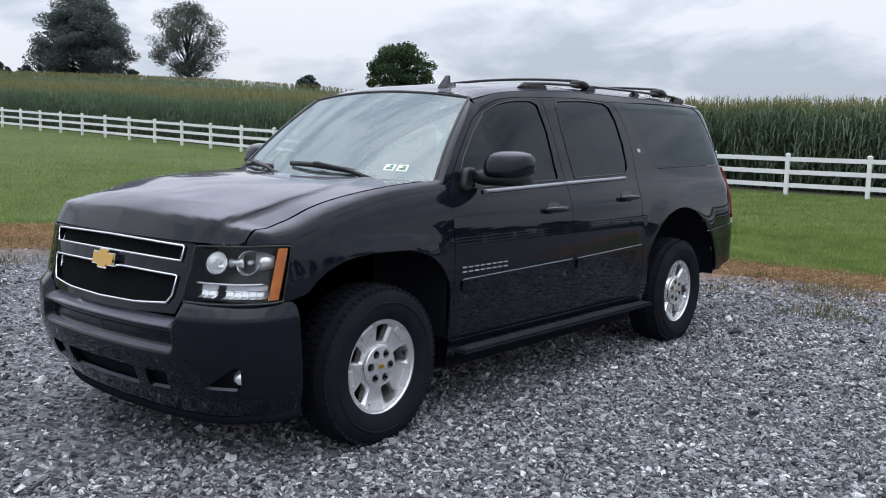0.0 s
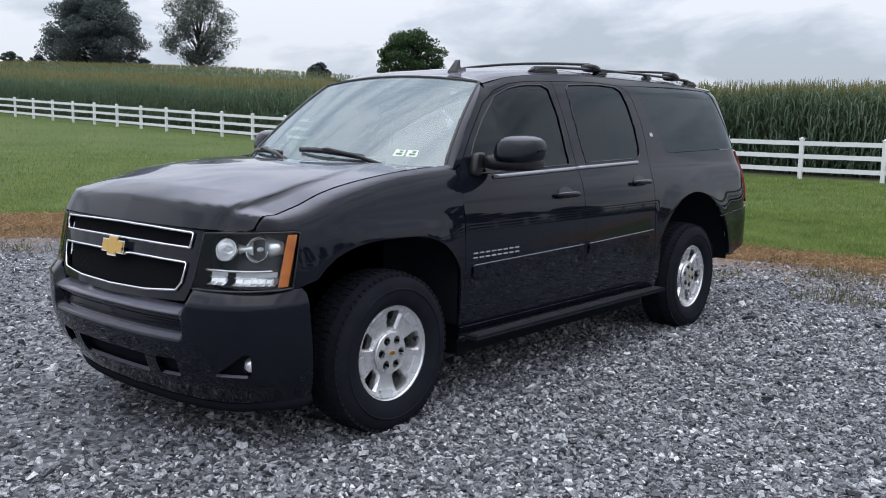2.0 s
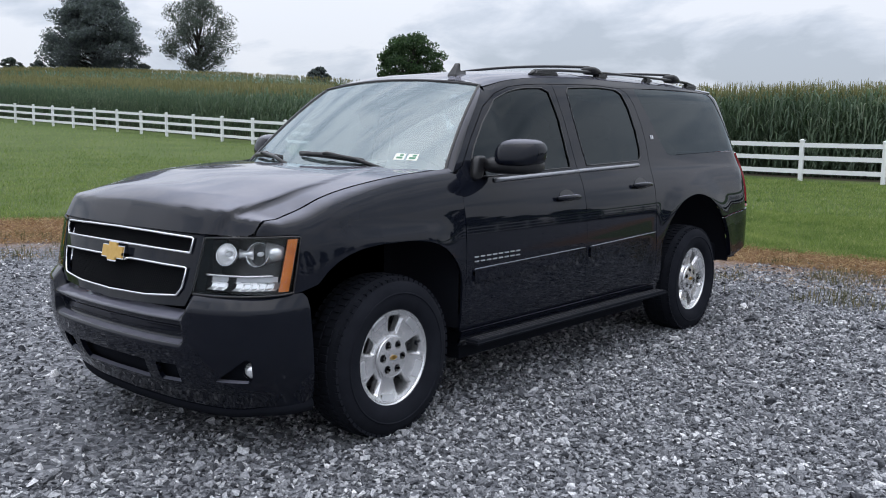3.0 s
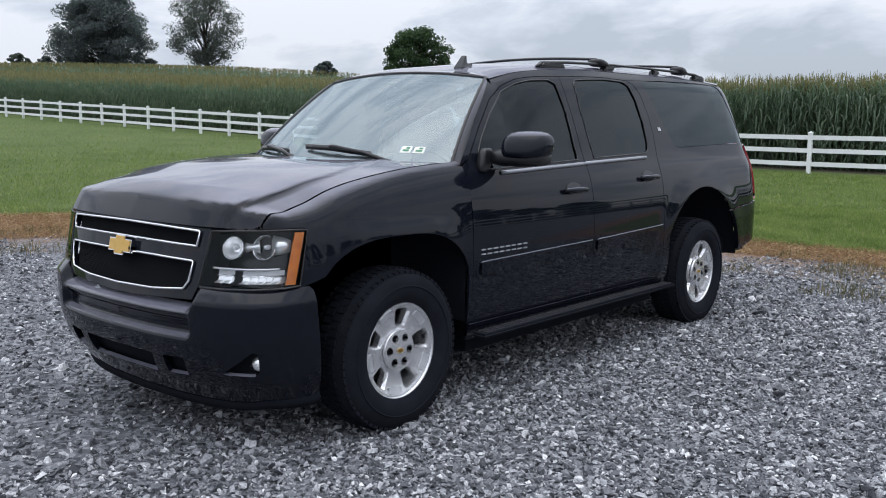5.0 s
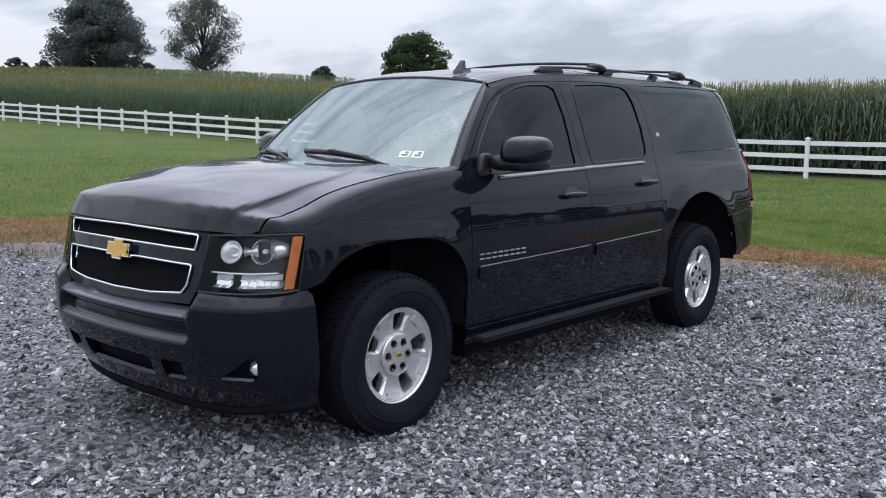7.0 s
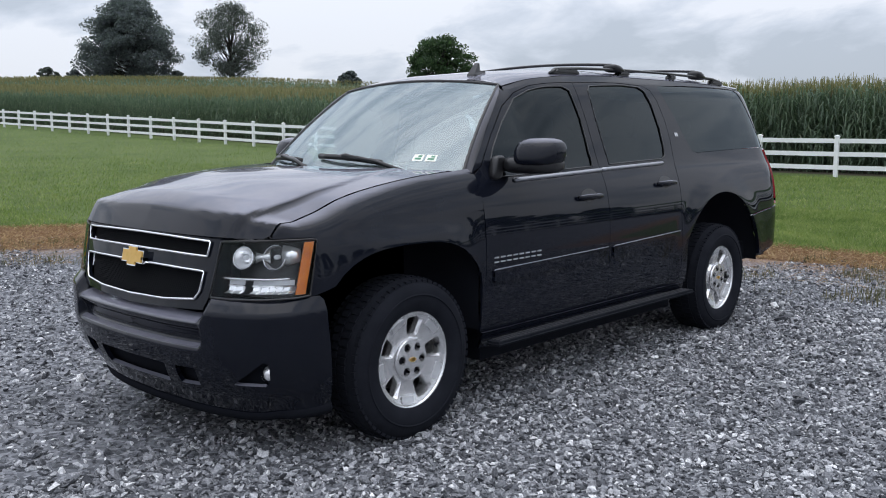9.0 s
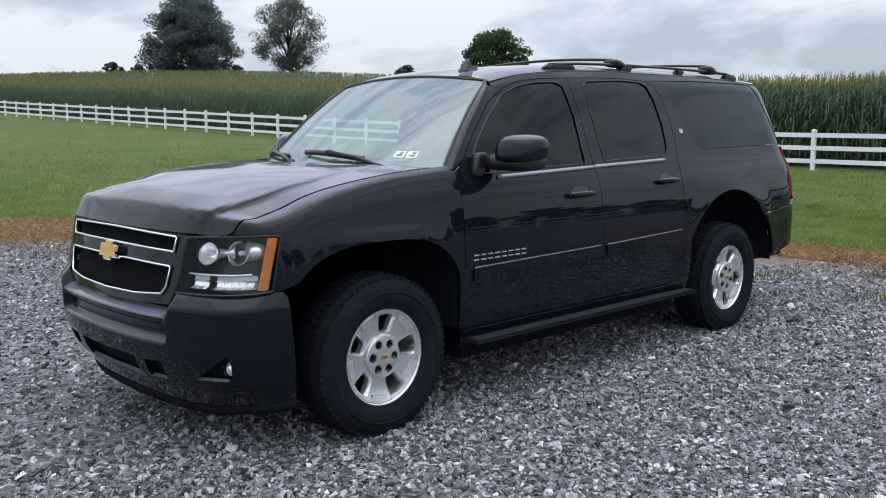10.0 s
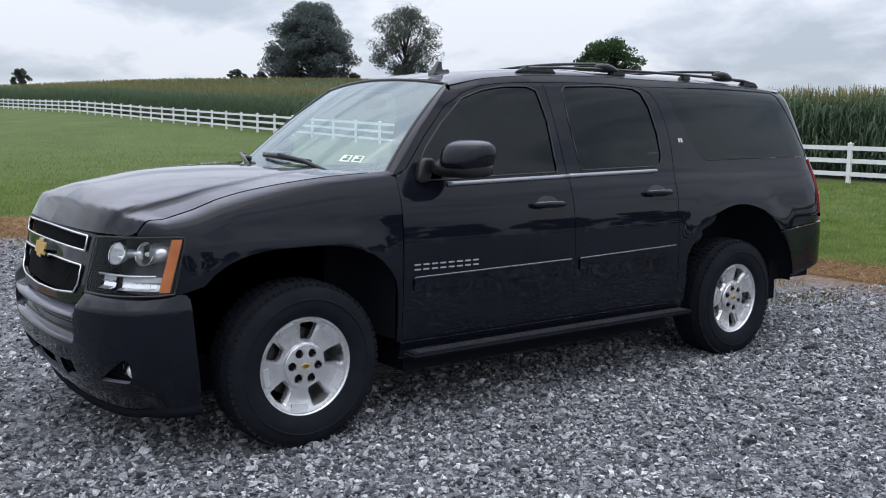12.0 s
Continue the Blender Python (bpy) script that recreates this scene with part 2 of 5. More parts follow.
link(STONE, _n.outputs["Fac"], _b.inputs["Height"])
link(STONE, _b.outputs["Normal"], bsdf(STONE).inputs["Normal"])

# ---- helpers for meshes ----
def raw_object(name, verts, tris, material, smooth=False):
    """A large mesh of triangles, quickly."""
    me = bpy.data.meshes.new(name)
    verts = np.ascontiguousarray(verts, dtype=np.float32)
    tris = np.ascontiguousarray(tris, dtype=np.int32)
    me.vertices.add(len(verts))
    me.vertices.foreach_set("co", verts.ravel())
    me.loops.add(tris.size)
    me.loops.foreach_set("vertex_index", tris.ravel())
    me.polygons.add(len(tris))
    me.polygons.foreach_set("loop_start", np.arange(0, tris.size, 3, dtype=np.int32))
    me.polygons.foreach_set("use_smooth", np.full(len(tris), smooth))
    me.update(calc_edges=True)
    me.validate()
    me.materials.append(material)
    return new(name, me)


def scatter(shapes, places, turns, scales, pick):
    """One joined set of verts and tris: copies of the shapes (verts, tris) at places, turned round z, scaled per axis."""
    vs, ts, base = [], [], 0
    for i, (sv, st) in enumerate(shapes):
        sel = np.nonzero(pick == i)[0]
        if not len(sel):
            continue
        c, s = np.cos(turns[sel])[:, None], np.sin(turns[sel])[:, None]
        p = sv[None] * scales[sel][:, None, :]
        out = np.empty_like(p)
        out[..., 0] = p[..., 0] * c - p[..., 1] * s
        out[..., 1] = p[..., 0] * s + p[..., 1] * c
        out[..., 2] = p[..., 2]
        out += places[sel][:, None, :]
        vs.append(out.reshape(-1, 3))
        ts.append((st[None] + (base + np.arange(len(sel)) * len(sv))[:, None, None]).reshape(-1, 3))
        base += len(sel) * len(sv)
    return np.concatenate(vs), np.concatenate(ts)


rng = np.random.default_rng(7)


# ---- the lie of the land ----
FENCE_Y = [-200, 5, 15, 25, 33, 40, 48, 53, 74, 84, 93, 110, 130, 160, 400]
FENCE_Z = [0, 0, 0.12, 0.4, 0.68, 0.97, 1.3, 1.5, 2.42, 2.92, 3.33, 3.9, 4.6, 5.5, 6.5]


def land(x, y):
    """Height of the ground."""
    x, y = np.asarray(x, float), np.asarray(y, float)
    rise = np.interp(y, FENCE_Y, FENCE_Z)
    near = rise * np.clip((x + 15) / 40, 0, 1)
    back = np.clip(x - 27, 0, None)
    slope = np.interp(y, [-50, 20, 60, 90, 107, 123, 134, 170], [0.0, 0.010, 0.029, 0.030, 0.031, 0.052, 0.086, 0.120])
    hill = slope * 75 * (1 - np.exp(-back / 75))
    drop = np.clip((np.hypot(x, y) - 165) / 200, 0, None) * 6
    return near + hill - np.where(x > 27, drop, 0)


def pad(x, y):
    """Metres inside the gravel pad's edge (minus: on the lawn)."""
    # past y = -5 the pad is widened, unseen, for what the doors reflect
    a, b = 8.35 - x + 3 * np.clip(-5 - y, 0, None), 10.3 - 0.58 * x - 0.82 * y
    h = np.clip(0.5 + 0.5 * (b - a) / 2.0, 0, 1)
    inner = b * (1 - h) + a * h - 2.0 * h * (1 - h) * 0.5
    return inner


# ground: one sheet, finer near the walk
gx = np.concatenate([np.linspace(-1500, -60, 12), np.linspace(-50, -12, 12), np.linspace(-11, 30, 103), np.linspace(32, 140, 45), np.linspace(150, 1500, 16)])
gy = np.concatenate([np.linspace(-1500, -60, 12), np.linspace(-50, -12, 12), np.linspace(-11, 30, 103), np.linspace(32, 200, 65), np.linspace(215, 1500, 16)])
GX, GY = np.meshgrid(gx, gy)
GZ = land(GX, GY)
gv = np.stack([GX, GY, GZ], -1).reshape(-1, 3)
nx, ny = len(gx), len(gy)
ia = (np.arange(ny - 1)[:, None] * nx + np.arange(nx - 1)[None]).ravel()
gt = np.concatenate([np.stack([ia, ia + 1, ia + nx + 1], 1), np.stack([ia, ia + nx + 1, ia + nx], 1)])

GROUND = mat("ground_gravel_straw_and_lawn", (0.2, 0.2, 0.2), 0.9, spec=0.15)
_geo = node(GROUND, "ShaderNodeNewGeometry")
_sep = node(GROUND, "ShaderNodeSeparateXYZ")
link(GROUND, _geo.outputs["Position"], _sep.inputs[0])


def calc(op, a, b=None, c=None):
    n = GROUND.node_tree.nodes.new("ShaderNodeMath")
    n.operation = op
    for i, v in enumerate((a, b, c)):
        if v is None:
            continue
        if isinstance(v, (int, float)):
            n.inputs[i].default_value = v
        else:
            link(GROUND, v, n.inputs[i])
    return n.outputs[0]


def ground_noise(scale, detail=5.0, rough=0.6):
    n = node(GROUND, "ShaderNodeTexNoise", Scale=scale, Detail=detail, Roughness=rough)
    link(GROUND, _geo.outputs["Position"], n.inputs["Vector"])
    return n.outputs["Fac"]


# with the same added, unseen widening past y = -5 as pad()
_a = calc("ADD", calc("SUBTRACT", 8.35, _sep.outputs["X"]), calc("MULTIPLY", calc("MAXIMUM", calc("SUBTRACT", -5.0, _sep.outputs["Y"]), 0.0), 3.0))
_bb = calc("SUBTRACT", 10.3, calc("ADD", calc("MULTIPLY", _sep.outputs["X"], 0.58), calc("MULTIPLY", _sep.outputs["Y"], 0.82)))
_in = calc("SMOOTH_MIN", _a, _bb, 2.0)
_edge = calc("ADD", _in, calc("MULTIPLY", calc("SUBTRACT", ground_noise(0.9), 0.5), 1.0))
_edge = calc("ADD", _edge, calc("MULTIPLY", calc("SUBTRACT", ground_noise(6.0), 0.5), 0.7))
_grass = ramp(GROUND, ground_noise(0.35, 8.0), [(0.3, (0.062, 0.094, 0.028)), (0.5, (0.084, 0.118, 0.037)), (0.7, (0.110, 0.140, 0.048))])
_straw = ramp(GROUND, ground_noise(9.0, 8.0, 0.75), [(0.3, (0.11, 0.060, 0.035)), (0.5, (0.215, 0.130, 0.080)), (0.72, (0.36, 0.26, 0.18))])
_vor = node(GROUND, "ShaderNodeTexVoronoi", Scale=38.0)
link(GROUND, _geo.outputs["Position"], _vor.inputs["Vector"])
_grav = ramp(GROUND, _vor.outputs["Color"], [(0.1, (0.05, 0.053, 0.06)), (0.5, (0.145, 0.151, 0.167)), (0.9, (0.30, 0.308, 0.33))])
_m1 = node(GROUND, "ShaderNodeMixRGB")
link(GROUND, calc("MULTIPLY", calc("SUBTRACT", _edge, 0.0), 6.0), _m1.inputs[0])
_m1.use_clamp = True
link(GROUND, _grass, _m1.inputs[1])
link(GROUND, _straw, _m1.inputs[2])
_m2 = node(GROUND, "ShaderNodeMixRGB")
# the straw lies wider where the lawn's edge runs back beside the car
_far = calc("MINIMUM", calc("MAXIMUM", calc("MULTIPLY", calc("SUBTRACT", _sep.outputs["Y"], 3.0), 0.3), 0.0), 1.0)
_mix = calc("MULTIPLY", calc("SUBTRACT", _edge, calc("MULTIPLY_ADD", _far, 1.5, 0.9)), 0.75)
link(GROUND, _mix, _m2.inputs[0])
_m2.use_clamp = True
link(GROUND, _m1.outputs[0], _m2.inputs[1])
link(GROUND, _grav, _m2.inputs[2])
for _m in (_m1, _m2):
    _cl = GROUND.node_tree.nodes.new("ShaderNodeClamp")
    _src = _m.inputs[0].links[0].from_socket
    link(GROUND, _src, _cl.inputs[0])
    link(GROUND, _cl.outputs[0], _m.inputs[0])
# bare soil under the corn
_soil = node(GROUND, "ShaderNodeMixRGB")
_cl = GROUND.node_tree.nodes.new("ShaderNodeClamp")
link(GROUND, calc("MULTIPLY", calc("SUBTRACT", _sep.outputs["X"], 27.2), 2.0), _cl.inputs[0])
link(GROUND, _cl.outputs[0], _soil.inputs[0])
link(GROUND, _m2.outputs[0], _soil.inputs[1])
_soil.inputs[2].default_value = (0.045, 0.04, 0.028, 1)
link(GROUND, _soil.outputs[0], bsdf(GROUND).inputs["Base Color"])
_bp = node(GROUND, "ShaderNodeBump", Strength=0.8, Distance=0.03)
link(GROUND, ground_noise(22.0, 6.0, 0.7), _bp.inputs["Height"])
link(GROUND, _bp.outputs["Normal"], bsdf(GROUND).inputs["Normal"])
ground = raw_object("ground", gv, gt, GROUND, True)
tagged(ground, "grey gravel pad with a straw edge, lawn and field beyond", "ground", kind="structure")

# ---- crushed stone ----
def stone_shape(seed):
    r = np.random.default_rng(seed)
    bm = bmesh.new()
    for _ in range(8):
        p = r.normal(size=3)
        p /= np.linalg.norm(p)
        bm.verts.new((p * (0.8 + 0.35 * r.random()) * (1, 0.75, 0.5)).tolist())
    bmesh.ops.convex_hull(bm, input=bm.verts)
    loose = [v for v in bm.verts if not v.link_faces]
    bmesh.ops.delete(bm, geom=loose, context="VERTS")
    bmesh.ops.triangulate(bm, faces=bm.faces)
    bm.verts.index_update()
    tilt = np.array(Matrix.Rotation(r.normal(0, 0.45), 3, "X") @ Matrix.Rotation(r.normal(0, 0.45), 3, "Y"))
    out = (np.array([v.co[:] for v in bm.verts]) @ tilt.T, np.array([[v.index for v in f.verts] for f in bm.faces]))
    bm.free()
    return out


STONES = [stone_shape(s) for s in range(36)]


def stones(n, x0, x1, y0, y1, size, keep):
    px, py = rng.uniform(x0, x1, n), rng.uniform(y0, y1, n)
    ok = keep(px, py)
    px, py = px[ok], py[ok]
    k = len(px)
    s = size * np.exp(rng.normal(0, 0.38, k))
    sc = s[:, None] * rng.uniform(0.8, 1.2, (k, 3))
    pz = land(px, py) + s * rng.uniform(0.0, 0.55, k)
    return np.stack([px, py, pz], 1), rng.uniform(0, 6.28, k), sc, rng.integers(0, len(STONES), k)


near = lambda x, y: (pad(x, y) > 0.5) & (x > -3.8) & ((y < 1.5 - 0.2 * x) | (x < -0.4)) & (rng.random(len(x)) < np.clip((pad(x, y) - 0.45) / 1.7, 0, 1))
sets = [stones(104000, -3.4, 4.6, -4.6, -0.2, 0.0136, near), stones(38000, 3.6, 8.3, -4.5, 2.2, 0.0140, near),
        stones(40000, -3.6, 3.0, -0.4, 8.6, 0.0150, lambda x, y: (pad(x, y) > 0.7) & (x < 0.15 * y + 0.6) & (rng.random(len(x)) < np.clip((pad(x, y) - 0.45 - 1.3 * np.clip((y - 3) * 0.3, 0, 1)) / 2.0, 0, 1)))]
wide = lambda x, y: (pad(x, y) > 0.9) & (rng.random(len(x)) < np.clip(1.25 - np.hypot(x - 1, y + 3) / 11, 0, 1)) & ~((x > -3.6) & (x < 8) & (y > -4.6) & (y < 2))
sets.append(stones(52000, -11, 16, -16, 9, 0.017, wide))
sv, st = scatter(STONES, *[np.concatenate(a) for a in zip(*sets)])
gravel = raw_object("gravel", sv, st, STONE)
tagged(gravel, "loose grey crushed limestone spread over the pad", "gravel", kind="stuff")

# ---- grass, straw and weeds ----
def blade(w, h, bend):
    return (np.array([[-w, 0, 0], [w, 0, 0], [w * 0.7, bend * 0.4, h * 0.6], [0, bend, h]]), np.array([[0, 1, 2], [0, 2, 3]]))


BLADES = [blade(0.004, 0.05, 0.02), blade(0.005, 0.065, 0.035), blade(0.004, 0.045, -0.01), blade(0.005, 0.055, 0.045)]


def sown(n, x0, x1, y0, y1, keep, shapes, size):
    px, py = rng.uniform(x0, x1, n), rng.uniform(y0, y1, n)
    ok = keep(px, py)
    px, py = px[ok], py[ok]
    k = len(px)
    sc = (size * np.exp(rng.normal(0, 0.25, k)))[:, None] * np.ones((1, 3))
    return np.stack([px, py, land(px, py)], 1), rng.uniform(0, 6.28, k), sc, rng.integers(0, len(shapes), k)


def lawn(lo, hi):
    return lambda x, y: (pad(x, y) < lo) & (pad(x, y) > hi)


patch = lambda x, y: 0.5 + 0.5 * np.sin(x * 2.1 + 1.3 * np.sin(y * 1.7)) * np.sin(y * 2.6 + x)
sets = [sown(170000, 7.0, 14, -3.2, 9, lawn(0.1, -9), BLADES, 0.75), sown(260000, -6, 16, 6, 44, lambda x, y: (pad(x, y) < 0.1) & (rng.random(len(x)) < np.clip((40 - y) / 30, 0, 1) ** 1.6), BLADES, 0.9),
        sown(60000, 12, 25.5, 0, 14, lawn(0, -30), BLADES, 1.1), sown(120000, -14, 25, 12, 75, lambda x, y: (pad(x, y) < 0) & (rng.random(len(x)) < np.clip(1.1 - y / 75, 0, 1)), BLADES, 1.2),
        sown(50000, -12, 4, 8, 20, lawn(0.1, -40), BLADES, 0.9)]
bv, bt = scatter(BLADES, *[np.concatenate(a) for a in zip(*sets)])
tagged(raw_object("lawn_grass", bv, bt, GRASS), "mown green grass of the lawn beside the pad", "grass", kind="stuff")

LITTER = [(np.array([[-0.06, -0.002, 0.004], [-0.06, 0.002, 0.006], [0, 0.003, 0.02], [0, -0.003, 0.018], [0.06, 0, 0.003]]), np.array([[0, 3, 1], [1, 3, 2], [2, 3, 4]])),
          (np.array([[-0.05, -0.002, 0.002], [-0.05, 0.002, 0.002], [0.01, 0.015, 0.03], [0.01, 0.01, 0.028], [0.05, 0.02, 0.012]]), np.array([[0, 3, 1], [1, 3, 2], [2, 3, 4]]))]
strip = lambda lo, hi: (lambda x, y: (pad(x, y) > lo) & (pad(x, y) < hi))
sets = [sown(34000, 6.0, 8.8, -3.5, 3.5, strip(-0.15, 1.25), LITTER, 1.0), sown(46000, -1, 5.5, 4.5, 11.5, strip(-0.15, 3.0), LITTER, 1.1),
        sown(6000, 5.0, 8.8, -3.5, 3.5, strip(1.0, 2.6), LITTER, 0.8), sown(7000, -1.5, 5.0, 3.5, 10.5, strip(2.8, 4.4), LITTER, 0.8)]
bv, bt = scatter(LITTER, *[np.concatenate(a) for a in zip(*sets)])
tagged(raw_object("straw", bv, bt, STRAW), "dry brown straw and mulch along the lawn's edge", "straw", kind="stuff")

SPRIGS = [blade(0.003, 0.11, 0.03), blade(0.003, 0.14, -0.04), blade(0.004, 0.09, 0.05), blade(0.003, 0.16, 0.01)]
clump = lambda lo, hi: (lambda x, y: (pad(x, y) > lo) & (pad(x, y) < hi) & (patch(x * 1.3, y * 1.3) > 0.55))
sets = [sown(14000, 4.5, 8.5, -3.6, 2.5, clump(0.9, 3.4), SPRIGS, 0.6), sown(9000, -1, 5, 3.0, 9.5, clump(2.0, 4.6), SPRIGS, 0.65)]
bv, bt = scatter(SPRIGS, *[np.concatenate(a) for a in zip(*sets)])
tagged(raw_object("weeds", bv, bt, WEED), "sparse thin weeds growing through the gravel", "weeds", kind="stuff")

# ---- corn ----
def corn_plant(seed, full=True):
    r = np.random.default_rng(seed)
    v, t = [], []

    def strip3(pts, widths, across):
        b = len(v)
        for p, w in zip(pts, widths):
            v.append(p - across * w)
            v.append(p + across * w)
        for i in range(len(pts) - 1):
            a = b + 2 * i
            t.append((a, a + 1, a + 3))
            t.append((a, a + 3, a + 2))

    h = 2.45
    if full:
        strip3([np.array([0, 0, 0.0]), np.array([0, 0, h])], [0.014, 0.008], np.array([1.0, 0, 0]))
        strip3([np.array([0, 0, 0.0]), np.array([0, 0, h])], [0.014, 0.008], np.array([0, 1.0, 0]))
    levels = np.linspace(0.3, h - 0.05, 19) if full else np.linspace(1.65, h - 0.35, 3)
    turn = r.uniform(0, 6.28)
    for i, z in enumerate(levels):
        a = turn + math.pi * (i % 2) + r.normal(0, 0.45)
        d = np.array([math.cos(a), math.sin(a), 0])
        q = np.array([-math.sin(a), math.cos(a), 0])
        ln = r.uniform(0.36, 0.62) * (0.8 if z > 2 else 1)
        up = r.uniform(0.12, 0.30)
        pts = [np.array([0, 0, z]), d * ln * 0.35 + np.array([0, 0, z + up]), d * ln * 0.75 + np.array([0, 0, z + up * r.uniform(0.5, 1)]), d * ln + np.array([0, 0, z - r.uniform(-0.05, 0.35)])]
        strip3(pts, [0.013, 0.023, 0.019, 0.003] if full else [0.03, 0.05, 0.03, 0.004], q)
    n_leaf = len(t)
    for i in range(5):
        a = r.uniform(0, 6.28)
        lean = 0.0 if i == 0 else r.uniform(0.06, 0.16)
        top = np.array([math.cos(a) * lean, math.sin(a) * lean, h + r.uniform(0.26, 0.42)])
        strip3([np.array([0, 0, h - 0.02]), top], [0.009, 0.007] if full else [0.026, 0.022], np.array([math.cos(a + 1.57), math.sin(a + 1.57), 0]))
    v, t = np.array(v), np.array(t)
    return (v, t[:n_leaf]), (v, t[n_leaf:])


FULL = [corn_plant(s) for s in range(8)]
TOPS = [corn_plant(40 + s, False) for s in range(6)]


def fence_x(y):
    return 25.3 - 0.0312 * (y - 33)


def corn_rows(rows, y0, y1, gap):
    xs, ys = [], []
    for r in rows:
        y = np.arange(y0, y1, gap)
        y = y + rng.normal(0, 0.04, len(y))
        xs.append(fence_x(y) + 2.6 + 0.76 * r + rng.normal(0, 0.05, len(y)))
        ys.append(y)
    x, y = np.concatenate(xs), np.concatenate(ys)
    sc = (rng.uniform(0.92, 1.07, len(x)) * np.interp(y, [20, 40], [1.1, 1.0]))[:, None] * np.ones((1, 3))
    return np.stack([x, y, land(x, y)], 1), rng.uniform(0, 6.28, len(x)), sc


p, a, s = corn_rows(range(6), -5, 22, 0.085)
q, b, u = corn_rows(range(3), 22, 150, 0.17)
p, a, s = np.concatenate([p, q]), np.concatenate([a, b]), np.concatenate([s, u])
pick = rng.integers(0, 8, len(p))
lv, lt = scatter([f[0] for f in FULL], p, a, s, pick)
tv, tt = scatter([f[1] for f in FULL], p, a, s, pick)
n = 62000
dd = 34 + 160 * rng.random(n) ** 1.15
ang = rng.uniform(radians(3), radians(86), n)
fx, fy = -3 + dd * np.cos(ang), -4 + dd * np.sin(ang)
ok = fx > fence_x(fy) + 4.8
fx, fy = fx[ok], fy[ok]
fs = rng.uniform(0.92, 1.08, len(fx))[:, None] * np.array([[1.15, 1.15, 1.0]])
fp, fa = np.stack([fx, fy, land(fx, fy)], 1), rng.uniform(0, 6.28, len(fx))
fpick = rng.integers(0, 6, len(fx))
l2, k2 = scatter([f[0] for f in TOPS], fp, fa, fs, fpick)
t2, j2 = scatter([f[1] for f in TOPS], fp, fa, fs, fpick)
# the crop closes below its tops
cx, cy = np.meshgrid(np.arange(27, 150, 3.0), np.arange(-30, 205, 3.0))
cz = land(cx, cy) + 1.75
cv = np.stack([cx, cy, cz], -1).reshape(-1, 3)
ci = (np.arange(cx.shape[0] - 1)[:, None] * cx.shape[1] + np.arange(cx.shape[1] - 1)[None]).ravel()
ct = np.concatenate([np.stack([ci, ci + 1, ci + cx.shape[1] + 1], 1), np.stack([ci, ci + cx.shape[1] + 1, ci + cx.shape[1]], 1)])
mid = cv[ct].mean(1)
ct = ct[(mid[:, 0] > fence_x(mid[:, 1]) + 6.0) & (np.hypot(mid[:, 0], mid[:, 1]) < 185)]
l2, k2 = np.concatenate([l2, cv]), np.concatenate([k2, ct + len(l2)])
tagged(raw_object("corn_field", np.concatenate([lv, l2]), np.concatenate([lt, k2 + len(lv)]), CORN), "tall green corn crop standing in rows behind the fence", "corn", kind="stuff")
tagged(raw_object("corn_tassels", np.concatenate([tv, t2]), np.concatenate([tt, j2 + len(tv)]), TASSEL), "pale brown tassels topping the corn crop", "corn", kind="stuff")

# ---- parts ----
def part(name, bm, material, parent, label="", smooth=False, bevel=0.0):
    """Links a bmesh as one mesh object under a thing or a part."""
    if bevel:
        sharp = [e for e in bm.edges if len(e.link_faces) == 2 and e.calc_face_angle(0) > 0.6]
        bmesh.ops.bevel(bm, geom=sharp, offset=bevel, segments=2, affect="EDGES", clamp_overlap=True)
    bmesh.ops.recalc_face_normals(bm, faces=bm.faces)
    me = bpy.data.meshes.new(name)
    bm.to_mesh(me)
    bm.free()
    if smooth:
        me.shade_smooth()
    me.materials.append(material)
    ob = new(name, me)
    ob.parent = parent
    if label:
        tagged(ob, label)
    return ob


def boxes(*items):
    """A bmesh of boxes (x0, x1, y0, y1, z0, z1)."""
    bm = bmesh.new()
    for x0, x1, y0, y1, z0, z1 in items:
        bmesh.ops.create_cube(bm, size=1, matrix=Matrix.Translation(((x0 + x1) / 2, (y0 + y1) / 2, (z0 + z1) / 2)) @ Matrix.Diagonal((x1 - x0, y1 - y0, z1 - z0, 1)))
    return bm


def tube(points, radius, closed=False, sides=8, flat=1.0):
    """A tube along points; flat squeezes it along z."""
    pts = [Vector(p) for p in points]
    n = len(pts)
    bm = bmesh.new()
    rings = []
    for i, p in enumerate(pts):
        a = pts[(i - 1) % n] if closed or i else p
        b = pts[(i + 1) % n] if closed or i < n - 1 else p
        d = (b - a).normalized()
        up = Vector((0, 0, 1)) if abs(d.z) < 0.95 else Vector((0, 1, 0))
        s = d.cross(up).normalized()
        t = s.cross(d).normalized()
        r = radius[i] if isinstance(radius, (list, tuple)) else radius
        rings.append([bm.verts.new(p + s * math.cos(k * 6.2832 / sides) * r + t * math.sin(k * 6.2832 / sides) * r * flat) for k in range(sides)])
    for i in range(n if closed else n - 1):
        r0, r1 = rings[i], rings[(i + 1) % n]
        for k in range(sides):
            bm.faces.new((r0[k], r0[(k + 1) % sides], r1[(k + 1) % sides], r1[k]))
    if not closed:
        bm.faces.new(rings[0][::-1])
        bm.faces.new(rings[-1])
    return bm


def thing(name, at=(0, 0, 0), label="", category="", group=""):
    ob = new(name)
    ob.location = at
    return tagged(ob, label, category, group)


# ---- white fence ----
GAP = 2.438
POST_TOP, RAILS = 1.29, (1.13, 0.72, 0.30)


def post_bm():
    bm = boxes((-0.062, 0.062, -0.062, 0.062, -0.25, POST_TOP - 0.03))
    return bm


